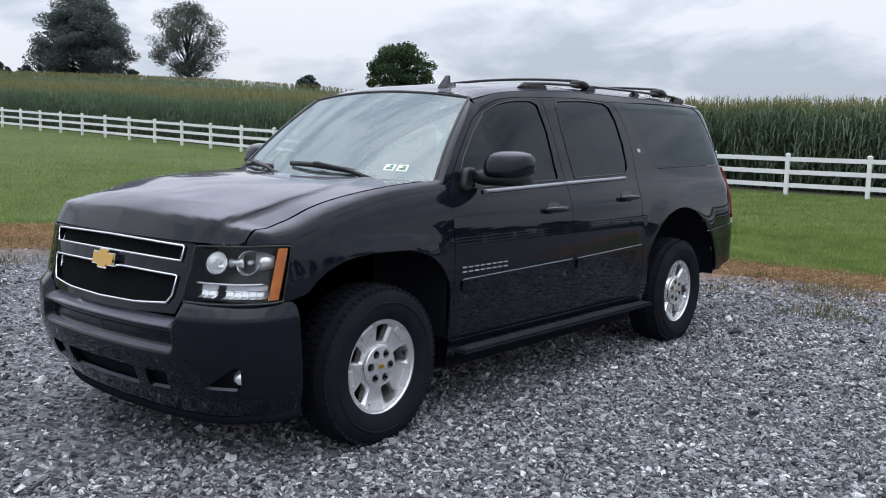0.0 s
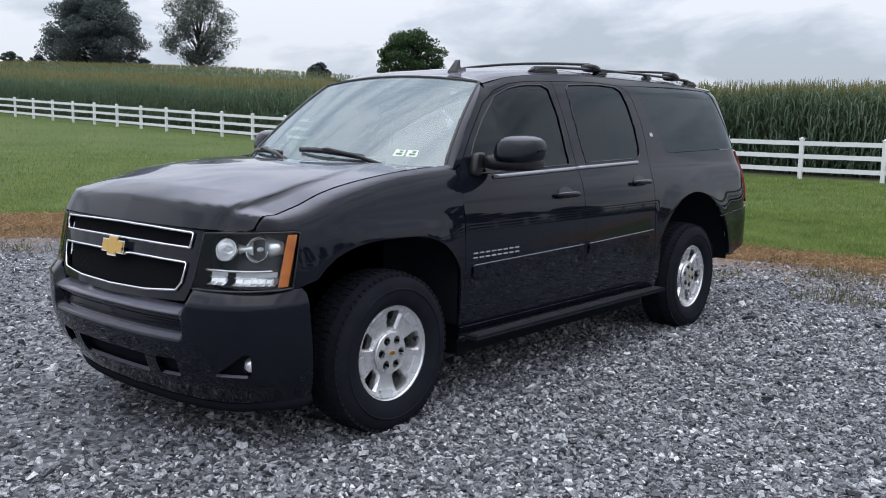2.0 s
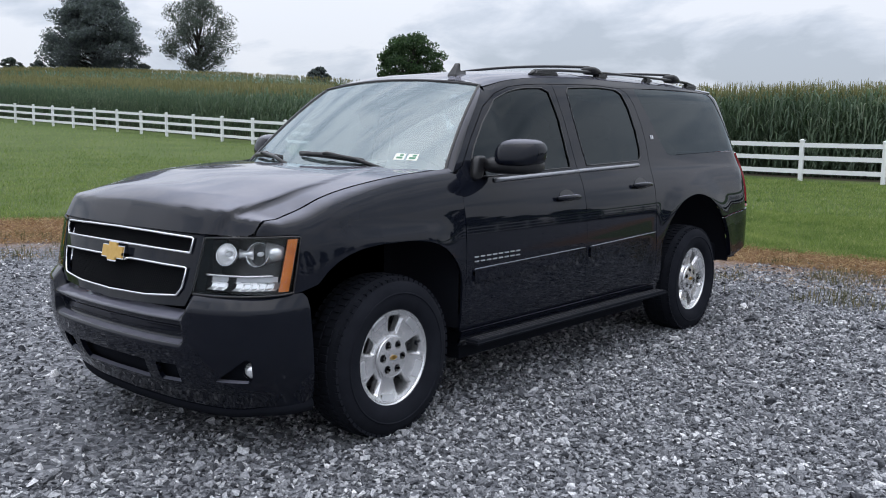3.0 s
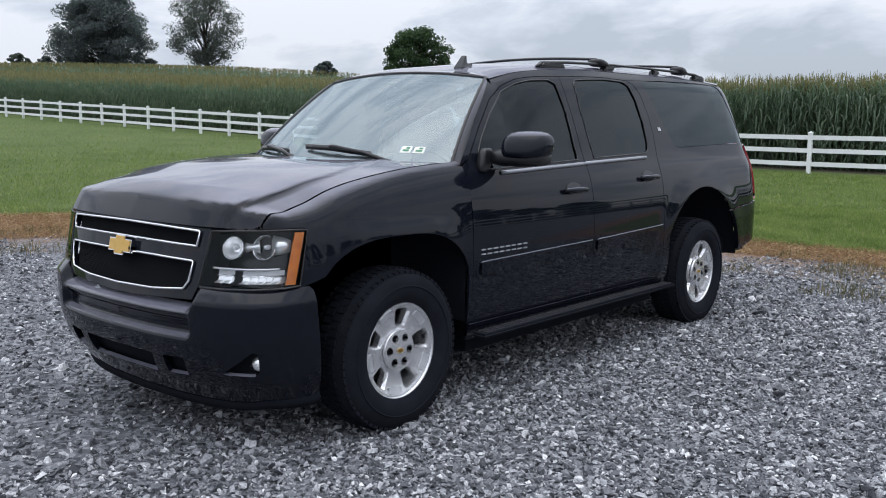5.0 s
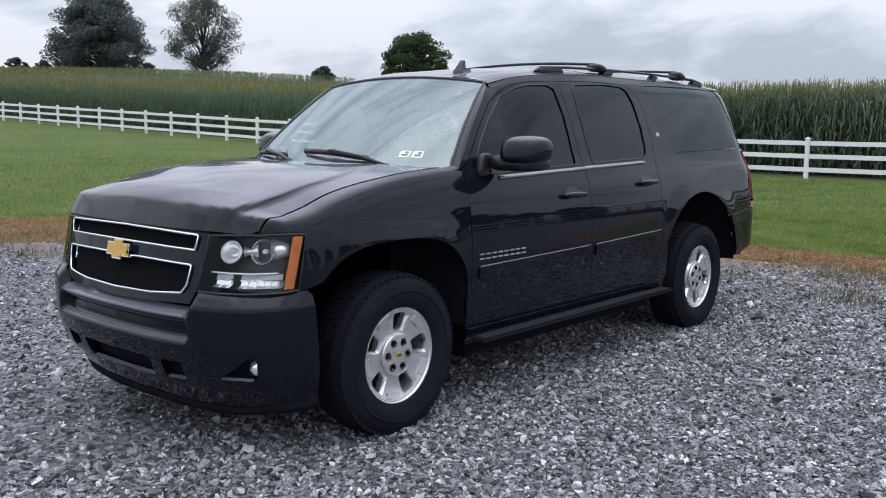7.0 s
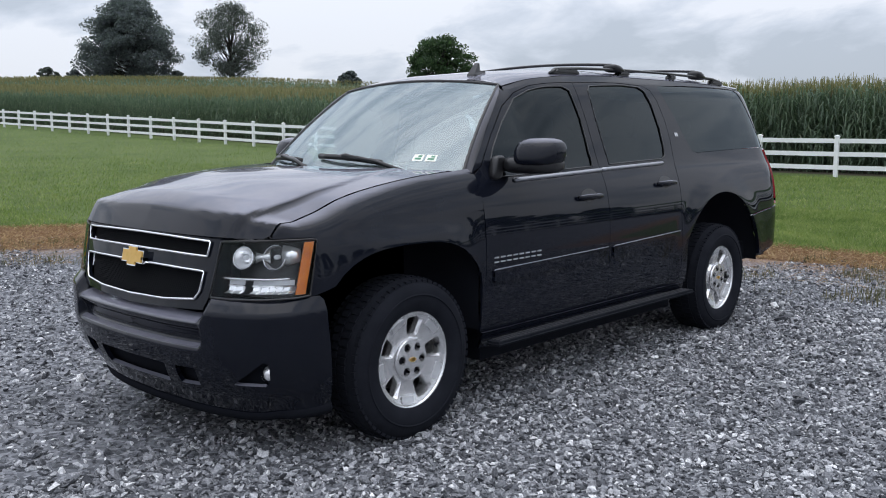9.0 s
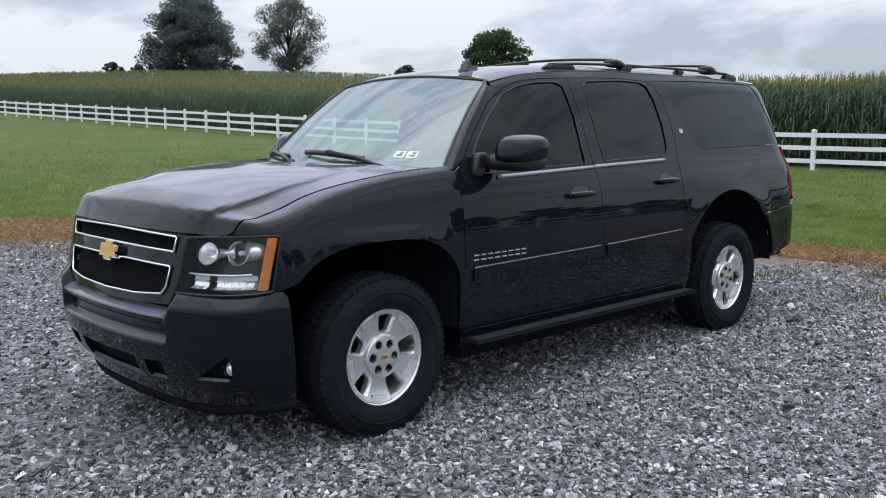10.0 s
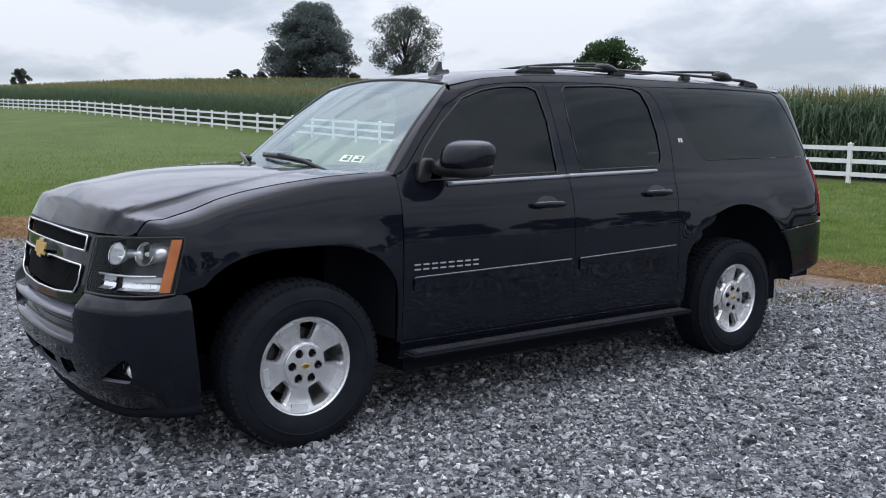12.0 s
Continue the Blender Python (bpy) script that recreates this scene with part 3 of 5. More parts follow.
def cap_bm():
    bm = boxes((-0.075, 0.075, -0.075, 0.075, POST_TOP - 0.035, POST_TOP - 0.005))
    bmesh.ops.create_cone(bm, cap_ends=True, segments=4, radius1=0.098, radius2=0.01, depth=0.035, matrix=Matrix.Translation((0, 0, POST_TOP + 0.0125)) @ Matrix.Rotation(radians(45), 4, "Z"))
    return bm


def fence(name, places, label, z_of):
    top = thing(name, (0, 0, 0), label, "fence")
    first = cap = None
    for i, (x, y) in enumerate(places):
        z = float(z_of(x, y))
        turn = math.atan2(places[min(i + 1, len(places) - 1)][1] - places[max(i - 1, 0)][1], places[min(i + 1, len(places) - 1)][0] - places[max(i - 1, 0)][0])
        if first is None:
            first = part("post", post_bm(), VINYL, top, bevel=0.004)
            ob = first
        else:
            ob = new("post", first.data)
            ob.parent = top
        ob.matrix_basis = Matrix.Translation((x, y, z)) @ Matrix.Rotation(turn, 4, "Z")
        if cap is None:
            cap = part("cap", cap_bm(), VINYL, ob, bevel=0.003)
        else:
            new("cap", cap.data).parent = ob
    rail = None
    for (x0, y0), (x1, y1) in zip(places, places[1:]):
        z0, z1 = float(z_of(x0, y0)), float(z_of(x1, y1))
        d = Vector((x1 - x0, y1 - y0, z1 - z0))
        for h in RAILS:
            if rail is None:
                rail = part("rail", boxes((-0.5, 0.5, -0.02, 0.02, -0.07, 0.07)), VINYL, top)
                ob = rail
            else:
                ob = new("rail", rail.data)
                ob.parent = top
            ob.matrix_basis = Matrix.Translation(((x0 + x1) / 2, (y0 + y1) / 2, (z0 + z1) / 2 + h)) @ d.to_track_quat("X", "Z").to_matrix().to_4x4() @ Matrix.Diagonal((d.length, 1, 1, 1))
    return top


fy = [33.0 + GAP * k for k in range(-18, 50)]
fence("fence", [(fence_x(y), y) for y in fy], "long white vinyl three-rail ranch fence along the corn", land)
fence("fence", [(-40 + GAP * k, -21 - 0.02 * GAP * k) for k in range(44)], "white vinyl three-rail fence behind the gravel pad", land)


# ---- trees ----
def tree(name, at, height, spread, leafmat_, seed, label, clumps=26, leaves=170, leaf=0.35, bottom=0.12, open_=0.75, trunk=0.35, shape=1.0, lobes=None, group=""):
    r = np.random.default_rng(seed)
    top = thing(name, at, label, "tree" if name == "tree" else "bush", group)
    H, R = height, spread / 2
    centres = []
    for i in range(clumps):
        zz = bottom + (0.97 - bottom) * (i + r.random()) / clumps
        prof = (math.sin(math.pi * min(1, max(0.02, (zz - bottom) / (1 - bottom))) ** shape)) ** 0.55
        a = i * 2.4 + r.normal(0, 0.4)
        rad = R * prof * (0.12 + 0.8 * math.sqrt(r.random())) * open_
        centres.append(np.array([math.cos(a) * rad, math.sin(a) * rad, H * zz]))
    for lobe in lobes or []:
        centres.append(np.array(lobe) * (R, R, H))
    bm = bmesh.new()
    limb = []
    limb.append(([Vector((0, 0, -0.5)), Vector((0.05 * R, 0.02 * R, H * 0.3)), Vector((-0.03 * R, 0.05 * R, H * 0.6)), Vector((0.02 * R, 0, H * 0.9))], [trunk, trunk * 0.75, trunk * 0.45, trunk * 0.08]))
    for c in centres:
        z0 = min(H * 0.75, c[2] * r.uniform(0.35, 0.6))
        s = Vector((0.03 * R, 0.03 * R, z0))
        e = Vector(c.tolist())
        m = s.lerp(e, 0.5) + Vector((0, 0, -0.03 * H))
        w = trunk * 0.28
        limb.append(([s, m, e], [w, w * 0.6, w * 0.15]))
    bm = bmesh.new()
    for pts, rad in limb:
        b2 = tube(pts, rad, sides=6)
        me = bpy.data.meshes.new("limb")
        b2.to_mesh(me)
        b2.free()
        bm.from_mesh(me)
        bpy.data.meshes.remove(me)
    part("trunk", bm, BARK, top, "dark forked trunk and limbs", True)
    pos = []
    for c in centres:
        k = int(leaves * r.uniform(0.6, 1.3))
        g = r.normal(size=(k, 3))
        g *= (r.random(k) ** 0.42 / np.linalg.norm(g, axis=1))[:, None]
        g *= np.array([R * 0.25, R * 0.25, H * 0.085]) * r.uniform(0.65, 1.25)
        pos.append(c + g)
    pos = np.concatenate(pos)
    pos = pos[pos[:, 2] > H * bottom * 0.5]
    k = len(pos)
    sq = np.array([[-0.5, -0.3, 0], [0.1, -0.5, 0.05], [0.55, 0.1, 0], [0.0, 0.5, 0.08], [-0.4, 0.35, 0]])
    ax = r.normal(size=(k, 3))
    ax /= np.linalg.norm(ax, axis=1, keepdims=True)
    bx = np.cross(ax, r.normal(size=(k, 3)))
    bx /= np.linalg.norm(bx, axis=1, keepdims=True)
    size = leaf * np.exp(r.normal(0, 0.3, k))
    cx = np.cross(ax, bx)
    v = pos[:, None] + size[:, None, None] * (sq[None, :, :1] * ax[:, None] + sq[None, :, 1:2] * bx[:, None] + sq[None, :, 2:] * cx[:, None])
    t = (np.array([[0, 1, 2], [0, 2, 3], [0, 3, 4]])[None] + 5 * np.arange(k)[:, None, None]).reshape(-1, 3)
    crown = raw_object("crown", v.reshape(-1, 3), t, leafmat_)
    crown.parent = top
    return top


def at_z(x, y, z):
    return (x, y, z)


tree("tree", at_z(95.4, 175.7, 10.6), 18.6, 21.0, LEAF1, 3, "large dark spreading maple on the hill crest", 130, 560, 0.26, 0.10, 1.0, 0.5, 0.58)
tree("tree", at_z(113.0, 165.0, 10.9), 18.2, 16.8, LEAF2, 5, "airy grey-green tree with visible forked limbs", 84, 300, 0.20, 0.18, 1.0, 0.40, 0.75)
tree("tree", at_z(73.9, 67.4, 4.65), 7.4, 8.6, LEAF3, 9, "dense round dark green tree behind the corn", 64, 380, 0.15, 0.25, 0.95, 0.3, 0.75)
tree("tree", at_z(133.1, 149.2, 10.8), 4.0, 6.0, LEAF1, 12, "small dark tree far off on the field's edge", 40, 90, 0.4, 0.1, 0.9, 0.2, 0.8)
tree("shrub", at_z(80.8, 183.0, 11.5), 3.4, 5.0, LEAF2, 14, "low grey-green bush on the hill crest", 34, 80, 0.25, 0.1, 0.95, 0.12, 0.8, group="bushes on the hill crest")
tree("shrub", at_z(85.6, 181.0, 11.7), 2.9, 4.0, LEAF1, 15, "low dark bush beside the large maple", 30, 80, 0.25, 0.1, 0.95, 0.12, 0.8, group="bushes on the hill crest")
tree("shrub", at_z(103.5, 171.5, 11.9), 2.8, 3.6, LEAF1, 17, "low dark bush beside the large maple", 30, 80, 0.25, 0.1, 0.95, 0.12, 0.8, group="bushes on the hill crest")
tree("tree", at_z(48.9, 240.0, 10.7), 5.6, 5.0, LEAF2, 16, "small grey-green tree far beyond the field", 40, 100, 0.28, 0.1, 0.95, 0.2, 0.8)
row = np.random.default_rng(21)
for k in range(15):
    x = -34 + 7.2 * k + row.uniform(-1.5, 1.5)
    h = row.uniform(4.0, 8.6)
    tree("tree", (x, -40 + row.uniform(-3, 3), 0), h, h * row.uniform(0.95, 1.35), LEAF3, 60 + k, "dark leafy tree in the row beyond the rear fence", 22, 130, 0.5, 0.03, 0.95, 0.25, 0.8, group="trees in the row beyond the rear fence")

# ---- the parked car: shapes ----
from mathutils.geometry import delaunay_2d_cdt


def spline(keys, vals):
    """A smooth curve through (key, value), without overshoot."""
    k, v = [float(a) for a in keys], [float(a) for a in vals]
    n = len(k)
    d = [(v[i + 1] - v[i]) / (k[i + 1] - k[i]) for i in range(n - 1)]
    m = [d[0]] + [0.0 if d[i - 1] * d[i] <= 0 else 2 * d[i - 1] * d[i] / (d[i - 1] + d[i]) for i in range(1, n - 1)] + [d[-1]]

    def at(x):
        if x <= k[0]:
            return v[0] + m[0] * (x - k[0])
        if x >= k[-1]:
            return v[-1] + m[-1] * (x - k[-1])
        i = 0
        while x > k[i + 1]:
            i += 1
        h = k[i + 1] - k[i]
        t = (x - k[i]) / h
        return (v[i] * (1 + 2 * t) * (1 - t) ** 2 + m[i] * h * t * (1 - t) ** 2 + v[i + 1] * t * t * (3 - 2 * t) + m[i + 1] * h * t * t * (t - 1))
    return at


def ease(a):
    a = min(1.0, max(0.0, a))
    return a * a * (3 - 2 * a)


def dense(poly, step, closed=True):
    out = []
    for i in range(len(poly) if closed else len(poly) - 1):
        a, b = Vector(poly[i]), Vector(poly[(i + 1) % len(poly)])
        n = max(1, int((b - a).length / step + 0.5))
        out += [a.lerp(b, j / n) for j in range(n)]
    if not closed:
        out.append(Vector(poly[-1]))
    return out


def rounded(poly, r, n=4):
    """A polygon with its corners rounded."""
    out = []
    m = len(poly)
    for i in range(m):
        p, a, b = Vector(poly[i]), Vector(poly[i - 1]), Vector(poly[(i + 1) % m])
        da, db = a - p, b - p
        ra, rb = min(r, da.length * 0.45), min(r, db.length * 0.45)
        s, e = p + da.normalized() * ra, p + db.normalized() * rb
        for j in range(n + 1):
            t = j / n
            out.append(tuple(s * (1 - t) ** 2 + p * 2 * t * (1 - t) + e * t * t))
    return out


def area2(poly):
    return sum(poly[i - 1][0] * poly[i][1] - poly[i][0] * poly[i - 1][1] for i in range(len(poly)))


def shrunk(poly, gap):
    """The polygon moved inwards by gap."""
    s = 1 if area2(poly) > 0 else -1
    out = []
    for i in range(len(poly)):
        a, p, b = Vector(poly[i - 1]), Vector(poly[i]), Vector(poly[(i + 1) % len(poly)])
        d = (p - a).normalized() + (b - p).normalized()
        d = d.normalized() if d.length > 1e-6 else (b - p).normalized()
        out.append(p + Vector((-d.y, d.x)) * gap * s)
    return out


def inside(p, poly):
    c = False
    x, y = p
    j = len(poly) - 1
    for i in range(len(poly)):
        xi, yi, xj, yj = poly[i][0], poly[i][1], poly[j][0], poly[j][1]
        if (yi > y) != (yj > y) and x < (xj - xi) * (y - yi) / (yj - yi) + xi:
            c = not c
        j = i
    return c


HEART = Vector((1.8, 0, 0.8))


def normal_of(fn, a, b, out=None):
    e = 0.004
    n = (fn(a + e, b) - fn(a - e, b)).cross(fn(a, b + e) - fn(a, b - e))
    n = n.normalized() if n.length > 1e-12 else Vector((0, 0, 1))
    ref = out if out is not None else fn(a, b) - HEART
    return n if n.dot(ref) >= 0 else -n


def panel(name, poly, fn, material, parent, holes=(), step=0.045, thick=0.014, gap=0.0025, offset=0.0, label="", out=None):
    """A sheet with thickness: a polygon of the plane laid on the surface fn(a, b)."""
    loops = [dense(shrunk(poly, gap), step)] + [dense(shrunk(h, -gap), step) for h in holes]
    pts, edges = [], []
    for lp in loops:
        b = len(pts)
        pts += lp
        edges += [(b + i, b + (i + 1) % len(lp)) for i in range(len(lp))]
    kd = [(p.x, p.y) for p in pts]
    arr = np.array(kd)
    lo, hi = arr.min(0), arr.max(0)
    gxs, gys = np.arange(lo[0] + step / 2, hi[0], step), np.arange(lo[1] + step / 2, hi[1], step)
    gp = np.array([(x, y) for x in gxs for y in gys]).reshape(-1, 2)

    def within(q, poly):
        c = np.zeros(len(q), bool)
        for i in range(len(poly)):
            (xi, yi), (xj, yj) = poly[i], poly[i - 1]
            if yi != yj:
                c ^= ((yi > q[:, 1]) != (yj > q[:, 1])) & (q[:, 0] < (xj - xi) * (q[:, 1] - yi) / (yj - yi) + xi)
        return c

    def kept(q):
        k = within(q, loops[0])
        for h in loops[1:]:
            k &= ~within(q, h)
        return k

    if len(gp):
        gp = gp[kept(gp)]
        far = [np.min((arr[:, 0] - x) ** 2 + (arr[:, 1] - y) ** 2) > (0.45 * step) ** 2 for x, y in gp]
        pts += [Vector((x, y)) for (x, y), f in zip(gp.tolist(), far) if f]
    vs, es, fs, *_ = delaunay_2d_cdt(pts, edges, [], 0, 1e-6)
    tri = np.array([tuple(f) for f in fs])
    flat = np.array([(v.x, v.y) for v in vs])
    tris = [tuple(t) for t in tri[kept(flat[tri].mean(1))].tolist()]
    P, N = [], []
    for v in vs:
        n = normal_of(fn, v.x, v.y, out)
        N.append(n)
        P.append(fn(v.x, v.y) + n * offset)
    count = {}
    for t in tris:
        for i in range(3):
            a, b = t[i], t[(i + 1) % 3]
            key = (min(a, b), max(a, b))
            count[key] = count.get(key, 0) + 1
    rim = [k for k, c in count.items() if c == 1]
    faces, norms = [], []
    for t in tris:
        n = (P[t[1]] - P[t[0]]).cross(P[t[2]] - P[t[0]])
        t = t if n.dot(N[t[0]]) >= 0 else t[::-1]
        faces.append(t)
        norms += [N[i] for i in t]
    verts = list(P)
    if thick:
        low = {}
        for a, b in rim:
            for i in (a, b):
                if i not in low:
                    low[i] = len(verts)
                    verts += [P[i], P[i] - N[i] * thick]
            q = (low[a], low[b], low[b] + 1, low[a] + 1)
            fnm = (verts[q[1]] - verts[q[0]]).cross(verts[q[2]] - verts[q[0]]).normalized()
            faces.append(q)
            norms += [fnm] * 4
    me = bpy.data.meshes.new(name)
    me.from_pydata([tuple(v) for v in verts], [], faces)
    me.shade_smooth()
    me.normals_split_custom_set([tuple(n) for n in norms])
    me.materials.append(material)
    ob = new(name, me)
    ob.parent = parent
    if label:
        tagged(ob, label)
    return ob


def ring(name, poly, fn, radius, material, parent, offset=0.0, label="", step=0.03, out=None, flat=1.0):
    pts = [fn(p.x, p.y) + normal_of(fn, p.x, p.y, out) * offset for p in dense(poly, step)]
    return part(name, tube(pts, radius, True, 6, flat), material, parent, label, True)


def strip(name, line, fn, radius, material, parent, offset=0.0, label="", step=0.05, flat=1.0, out=None, sides=6):
    pts = [fn(p.x, p.y) + normal_of(fn, p.x, p.y, out) * offset for p in dense(line, step, False)]
    return part(name, tube(pts, radius, False, sides, flat), material, parent, label, True)


def loft(name, lines, material, parent, label="", smooth=True):
    """A sheet through polylines of equal length."""
    bm = bmesh.new()
    rows = [[bm.verts.new(p) for p in ln] for ln in lines]
    for r0, r1 in zip(rows, rows[1:]):
        for i in range(len(r0) - 1):
            bm.faces.new((r0[i], r0[i + 1], r1[i + 1], r1[i]))
    return part(name, bm, material, parent, label, smooth)


def blob(cx, cy, cz, hx, hy, hz, p=2.6, n=22):
    """A rounded block."""
    bm = bmesh.new()
    bmesh.ops.create_uvsphere(bm, u_segments=n, v_segments=n // 2 + 2, radius=1)
    for v in bm.verts:
        d = (abs(v.co.x) ** p + abs(v.co.y) ** p + abs(v.co.z) ** p) ** (1 / p)
        v.co = Vector((cx + hx * v.co.x / d, cy + hy * v.co.y / d, cz + hz * v.co.z / d))
    return bm


# cabin section: half width over a height-like key that runs on over the roof's edge
SEC = [(0.90, 0.30), (0.945, 0.42), (0.962, 0.55), (0.967, 0.70), (0.970, 0.80), (0.9685, 0.90), (0.9615, 1.0), (0.950, 1.08), (0.932, 1.15), (0.908, 1.215), (0.890, 1.25),
       (0.866, 1.30), (0.800, 1.46), (0.732, 1.62), (0.668, 1.76), (0.638, 1.81), (0.600, 1.85)]
_key = [z for y, z in SEC[:15]]
for i in range(15, len(SEC)):
    _key.append(_key[-1] + math.dist(SEC[i], SEC[i - 1]))
sec_y, sec_z = spline(_key, [p[0] for p in SEC]), spline(_key, [p[1] for p in SEC])
ROOF_KEY = _key[-1]
roof_z = spline([0.9, 1.1, 1.4, 1.8, 2.3, 3.2, 3.8, 4.3, 4.5], [1.748, 1.799, 1.860, 1.893, 1.908, 1.908, 1.896, 1.868, 1.85])
roof_prof = spline([0, 0.22, 0.42, 0.54, 0.60, 0.63], [1.912, 1.908, 1.898, 1.878, 1.850, 1.82])
rear_x = spline([0.4, 0.8, 1.0, 1.3, 1.85], [4.56, 4.54, 4.52, 4.49, 4.39])


def arch_r(dx, dz, cx):
    """Distance from the hub: squared in front, round at the rear."""
    p = 3 if cx < 1 else 2
    return (abs(dx) ** p + abs(dz) ** p) ** (1 / p)


def swell(x, v, cx):
    """How far the wheel-arch flare stands out towards the opening."""
    r = arch_r(x - cx, v - 0.385, cx)
    if v < 0.385:
        r = max(r, abs(x - cx))
    top, edge = (0.020, 0.572) if cx < 1 else (0.012, 0.650)
    return top * ease((edge + 0.21 - r) / 0.21) ** 1.3


def lean(z):
    """How far the upper cabin stands out and forward."""
    return 0.068 * max(0.0, z - 1.25) / 0.56


def lift(x):
    return (roof_z(max(1.1, x)) - 1.25) / 0.662


def cabin(s):
    def fn(x, v):
        z = sec_z(v)
        y = sec_y(v)
        if z > 1.25:
            z = 1.25 + (z - 1.25) * lift(x)
        else:
            y += swell(x, v, 3.302)
        y *= 1 - 0.006 * ((x - 1.9) / 2) ** 2
        if x > 4.0:
            t = min(0.995, (x - 4.0) / 0.5)
            y *= (1 - t ** 4) ** 0.25
            x = 4.0 + t * (rear_x(z) - 4.0)
        return Vector((x - lean(z), s * (y + lean(z)), z))
    return fn


def rz(pts):
    """Real heights to the cabin's key."""
    return [(x, z if z <= 1.25 else 1.25 + (z - 1.25) / lift(x)) for x, z in pts]


def arc(cx, r, a0, a1, n=22):
    out = []
    for i in range(n + 1):
        c, q = math.cos(radians(a0 + (a1 - a0) * i / n)), math.sin(radians(a0 + (a1 - a0) * i / n))
        k = r / arch_r(c, q, cx)
        lo, hi = (-0.545, 0.53) if cx < 1 else (-0.557, 0.70)
        out.append((cx + min(hi, max(lo, k * c)), 0.385 + k * q))
    return out


# bonnet
hood_c = spline([-0.90, -0.88, -0.86, -0.842, -0.828, -0.80, -0.76, -0.68, -0.6, -0.3, 0.0, 0.2, 0.5], [1.026, 1.064, 1.100, 1.130, 1.147, 1.161, 1.174, 1.193, 1.208, 1.256, 1.289, 1.303, 1.312])
hood_d = spline([-0.9, -0.80, -0.72, -0.6, -0.4, -0.1, 0.4], [0.0, 0.058, 0.076, 0.075, 0.057, 0.040, 0.020])
nose_edge = spline([0, 0.3, 0.58, 0.70, 0.83, 0.86], [-0.897, -0.890, -0.864, -0.834, -0.752, -0.72])


dome_y = spline([-0.80, -0.6, -0.3, 0.0, 0.2, 0.5], [0.690, 0.716, 0.712, 0.645, 0.600, 0.55])


def skew(x, y):
    """The nose sits a little towards the driver's side of the middle line."""
    return y - 0.035 * (1 + min(1.0, max(-1.0, y / 0.58))) * (1 - ease((x + 0.80) / 0.8))


def hood(x, y):
    a = abs(y)
    p = x - (nose_edge(min(a, 0.86)) + 0.897) * (1 - ease((x + 0.80) / 0.6))
    p = max(p, -0.90)
    z = hood_c(p) - hood_d(p) * (a / 0.83) ** 2.6
    fade = ease((0.35 - x) / 0.8) * ease((p + 0.86) / 0.16)
    z += 0.030 * fade * (1 - (a / 0.838) ** 2)
    # raised middle with a shoulder that drops to the outer strip
    yd = dome_y(x)
    rise = (0.006 + 0.018 * ease((0.1 - x) / 0.8)) * ease((p + 0.90) / 0.06)
    z += rise * ((a / yd) ** 3 if a < yd else 1 - ease((a - yd) / 0.034))
    return Vector((x, skew(x, y), z))


seam_y = spline([-0.75, -0.71, -0.6, -0.4, -0.1, 0.33, 0.6], [0.838, 0.838, 0.838, 0.838, 0.838, 0.840, 0.842])


def hood_edge(x):
    return hood(x, seam_y(x)).z


# front wing: key v is height up to 0.80, then runs on over the crown
def wing_section(x):
    zt, ys = hood_edge(x) - 0.001, seam_y(x) + 0.004
    f = 1 - ease((x + 0.62) / 0.8)
    hi_f = [(0.970, zt - 0.17), (0.962, zt - 0.115), (0.946, zt - 0.070), (0.922, zt - 0.036), (0.886, zt - 0.012), (ys, zt)]
    hi_r = [(0.950, zt - 0.21), (0.934, zt - 0.145), (0.917, zt - 0.095), (0.898, zt - 0.055), (0.872, zt - 0.020), (ys, zt)]
    lo = [(0.90, 0.30), (0.945, 0.42), (0.962, 0.55), (0.967 + 0.003 * f, 0.70), (0.970 + 0.002 * f, 0.82)]
    pts = lo + [(a[0] * f + b[0] * (1 - f), a[1] * f + b[1] * (1 - f)) for a, b in zip(hi_f, hi_r)]
    keys = [p[1] for p in lo]
    for i in range(5, 11):
        keys.append(keys[-1] + math.dist(pts[i], pts[i - 1]))
    return keys, pts


WING = {}
wing_pull = spline([-0.745, -0.70, -0.635, -0.555, -0.45, -0.3, -0.1], [0.03, 0.26, 0.60, 0.80, 0.90, 0.97, 1.0])


def wing(s):
    def fn(x, v):
        k = round(x, 5)
        if k not in WING:
            keys, pts = wing_section(x)
            WING[k] = (spline(keys, [p[0] for p in pts]), spline(keys, [p[1] for p in pts]))
        y, z = WING[k][0](v), WING[k][1](v)
        y += swell(x, z, -0.015) * ease((1.08 - z) / 0.1) * ease((0.53 - x) / 0.3)
        ys = seam_y(x) + 0.004
        y = ys + (y - ys) * wing_pull(max(-0.745, min(-0.1, x)))
        return Vector((x, skew(x, s * y), z))
    return fn


def wing_top(x):
    return wing_section(x)[0][-1]


# nose: grille and lamps, at two heights
_u = list(range(9))
top_x, top_y = spline(_u, [-0.892, -0.886, -0.858, -0.828, -0.745, -0.635, -0.555, -0.45, -0.3]), spline(_u, [0, 0.3, 0.58, 0.70, 0.83, 0.903, 0.930, 0.945, 0.955])
bot_x, bot_y = spline(_u, [-0.945, -0.936, -0.905, -0.872, -0.795, -0.690, -0.617, -0.5, -0.35]), spline(_u, [0, 0.3, 0.56, 0.70, 0.845, 0.922, 0.948, 0.962, 0.968])


def nose(u, z):
    s, a = (-1 if u < 0 else 1), abs(u)
    t = (z - 0.79) / 0.235
    x = bot_x(a) * (1 - t) + top_x(a) * t
    return Vector((x, skew(x, s * (bot_y(a) * (1 - t) + top_y(a) * t)), z))


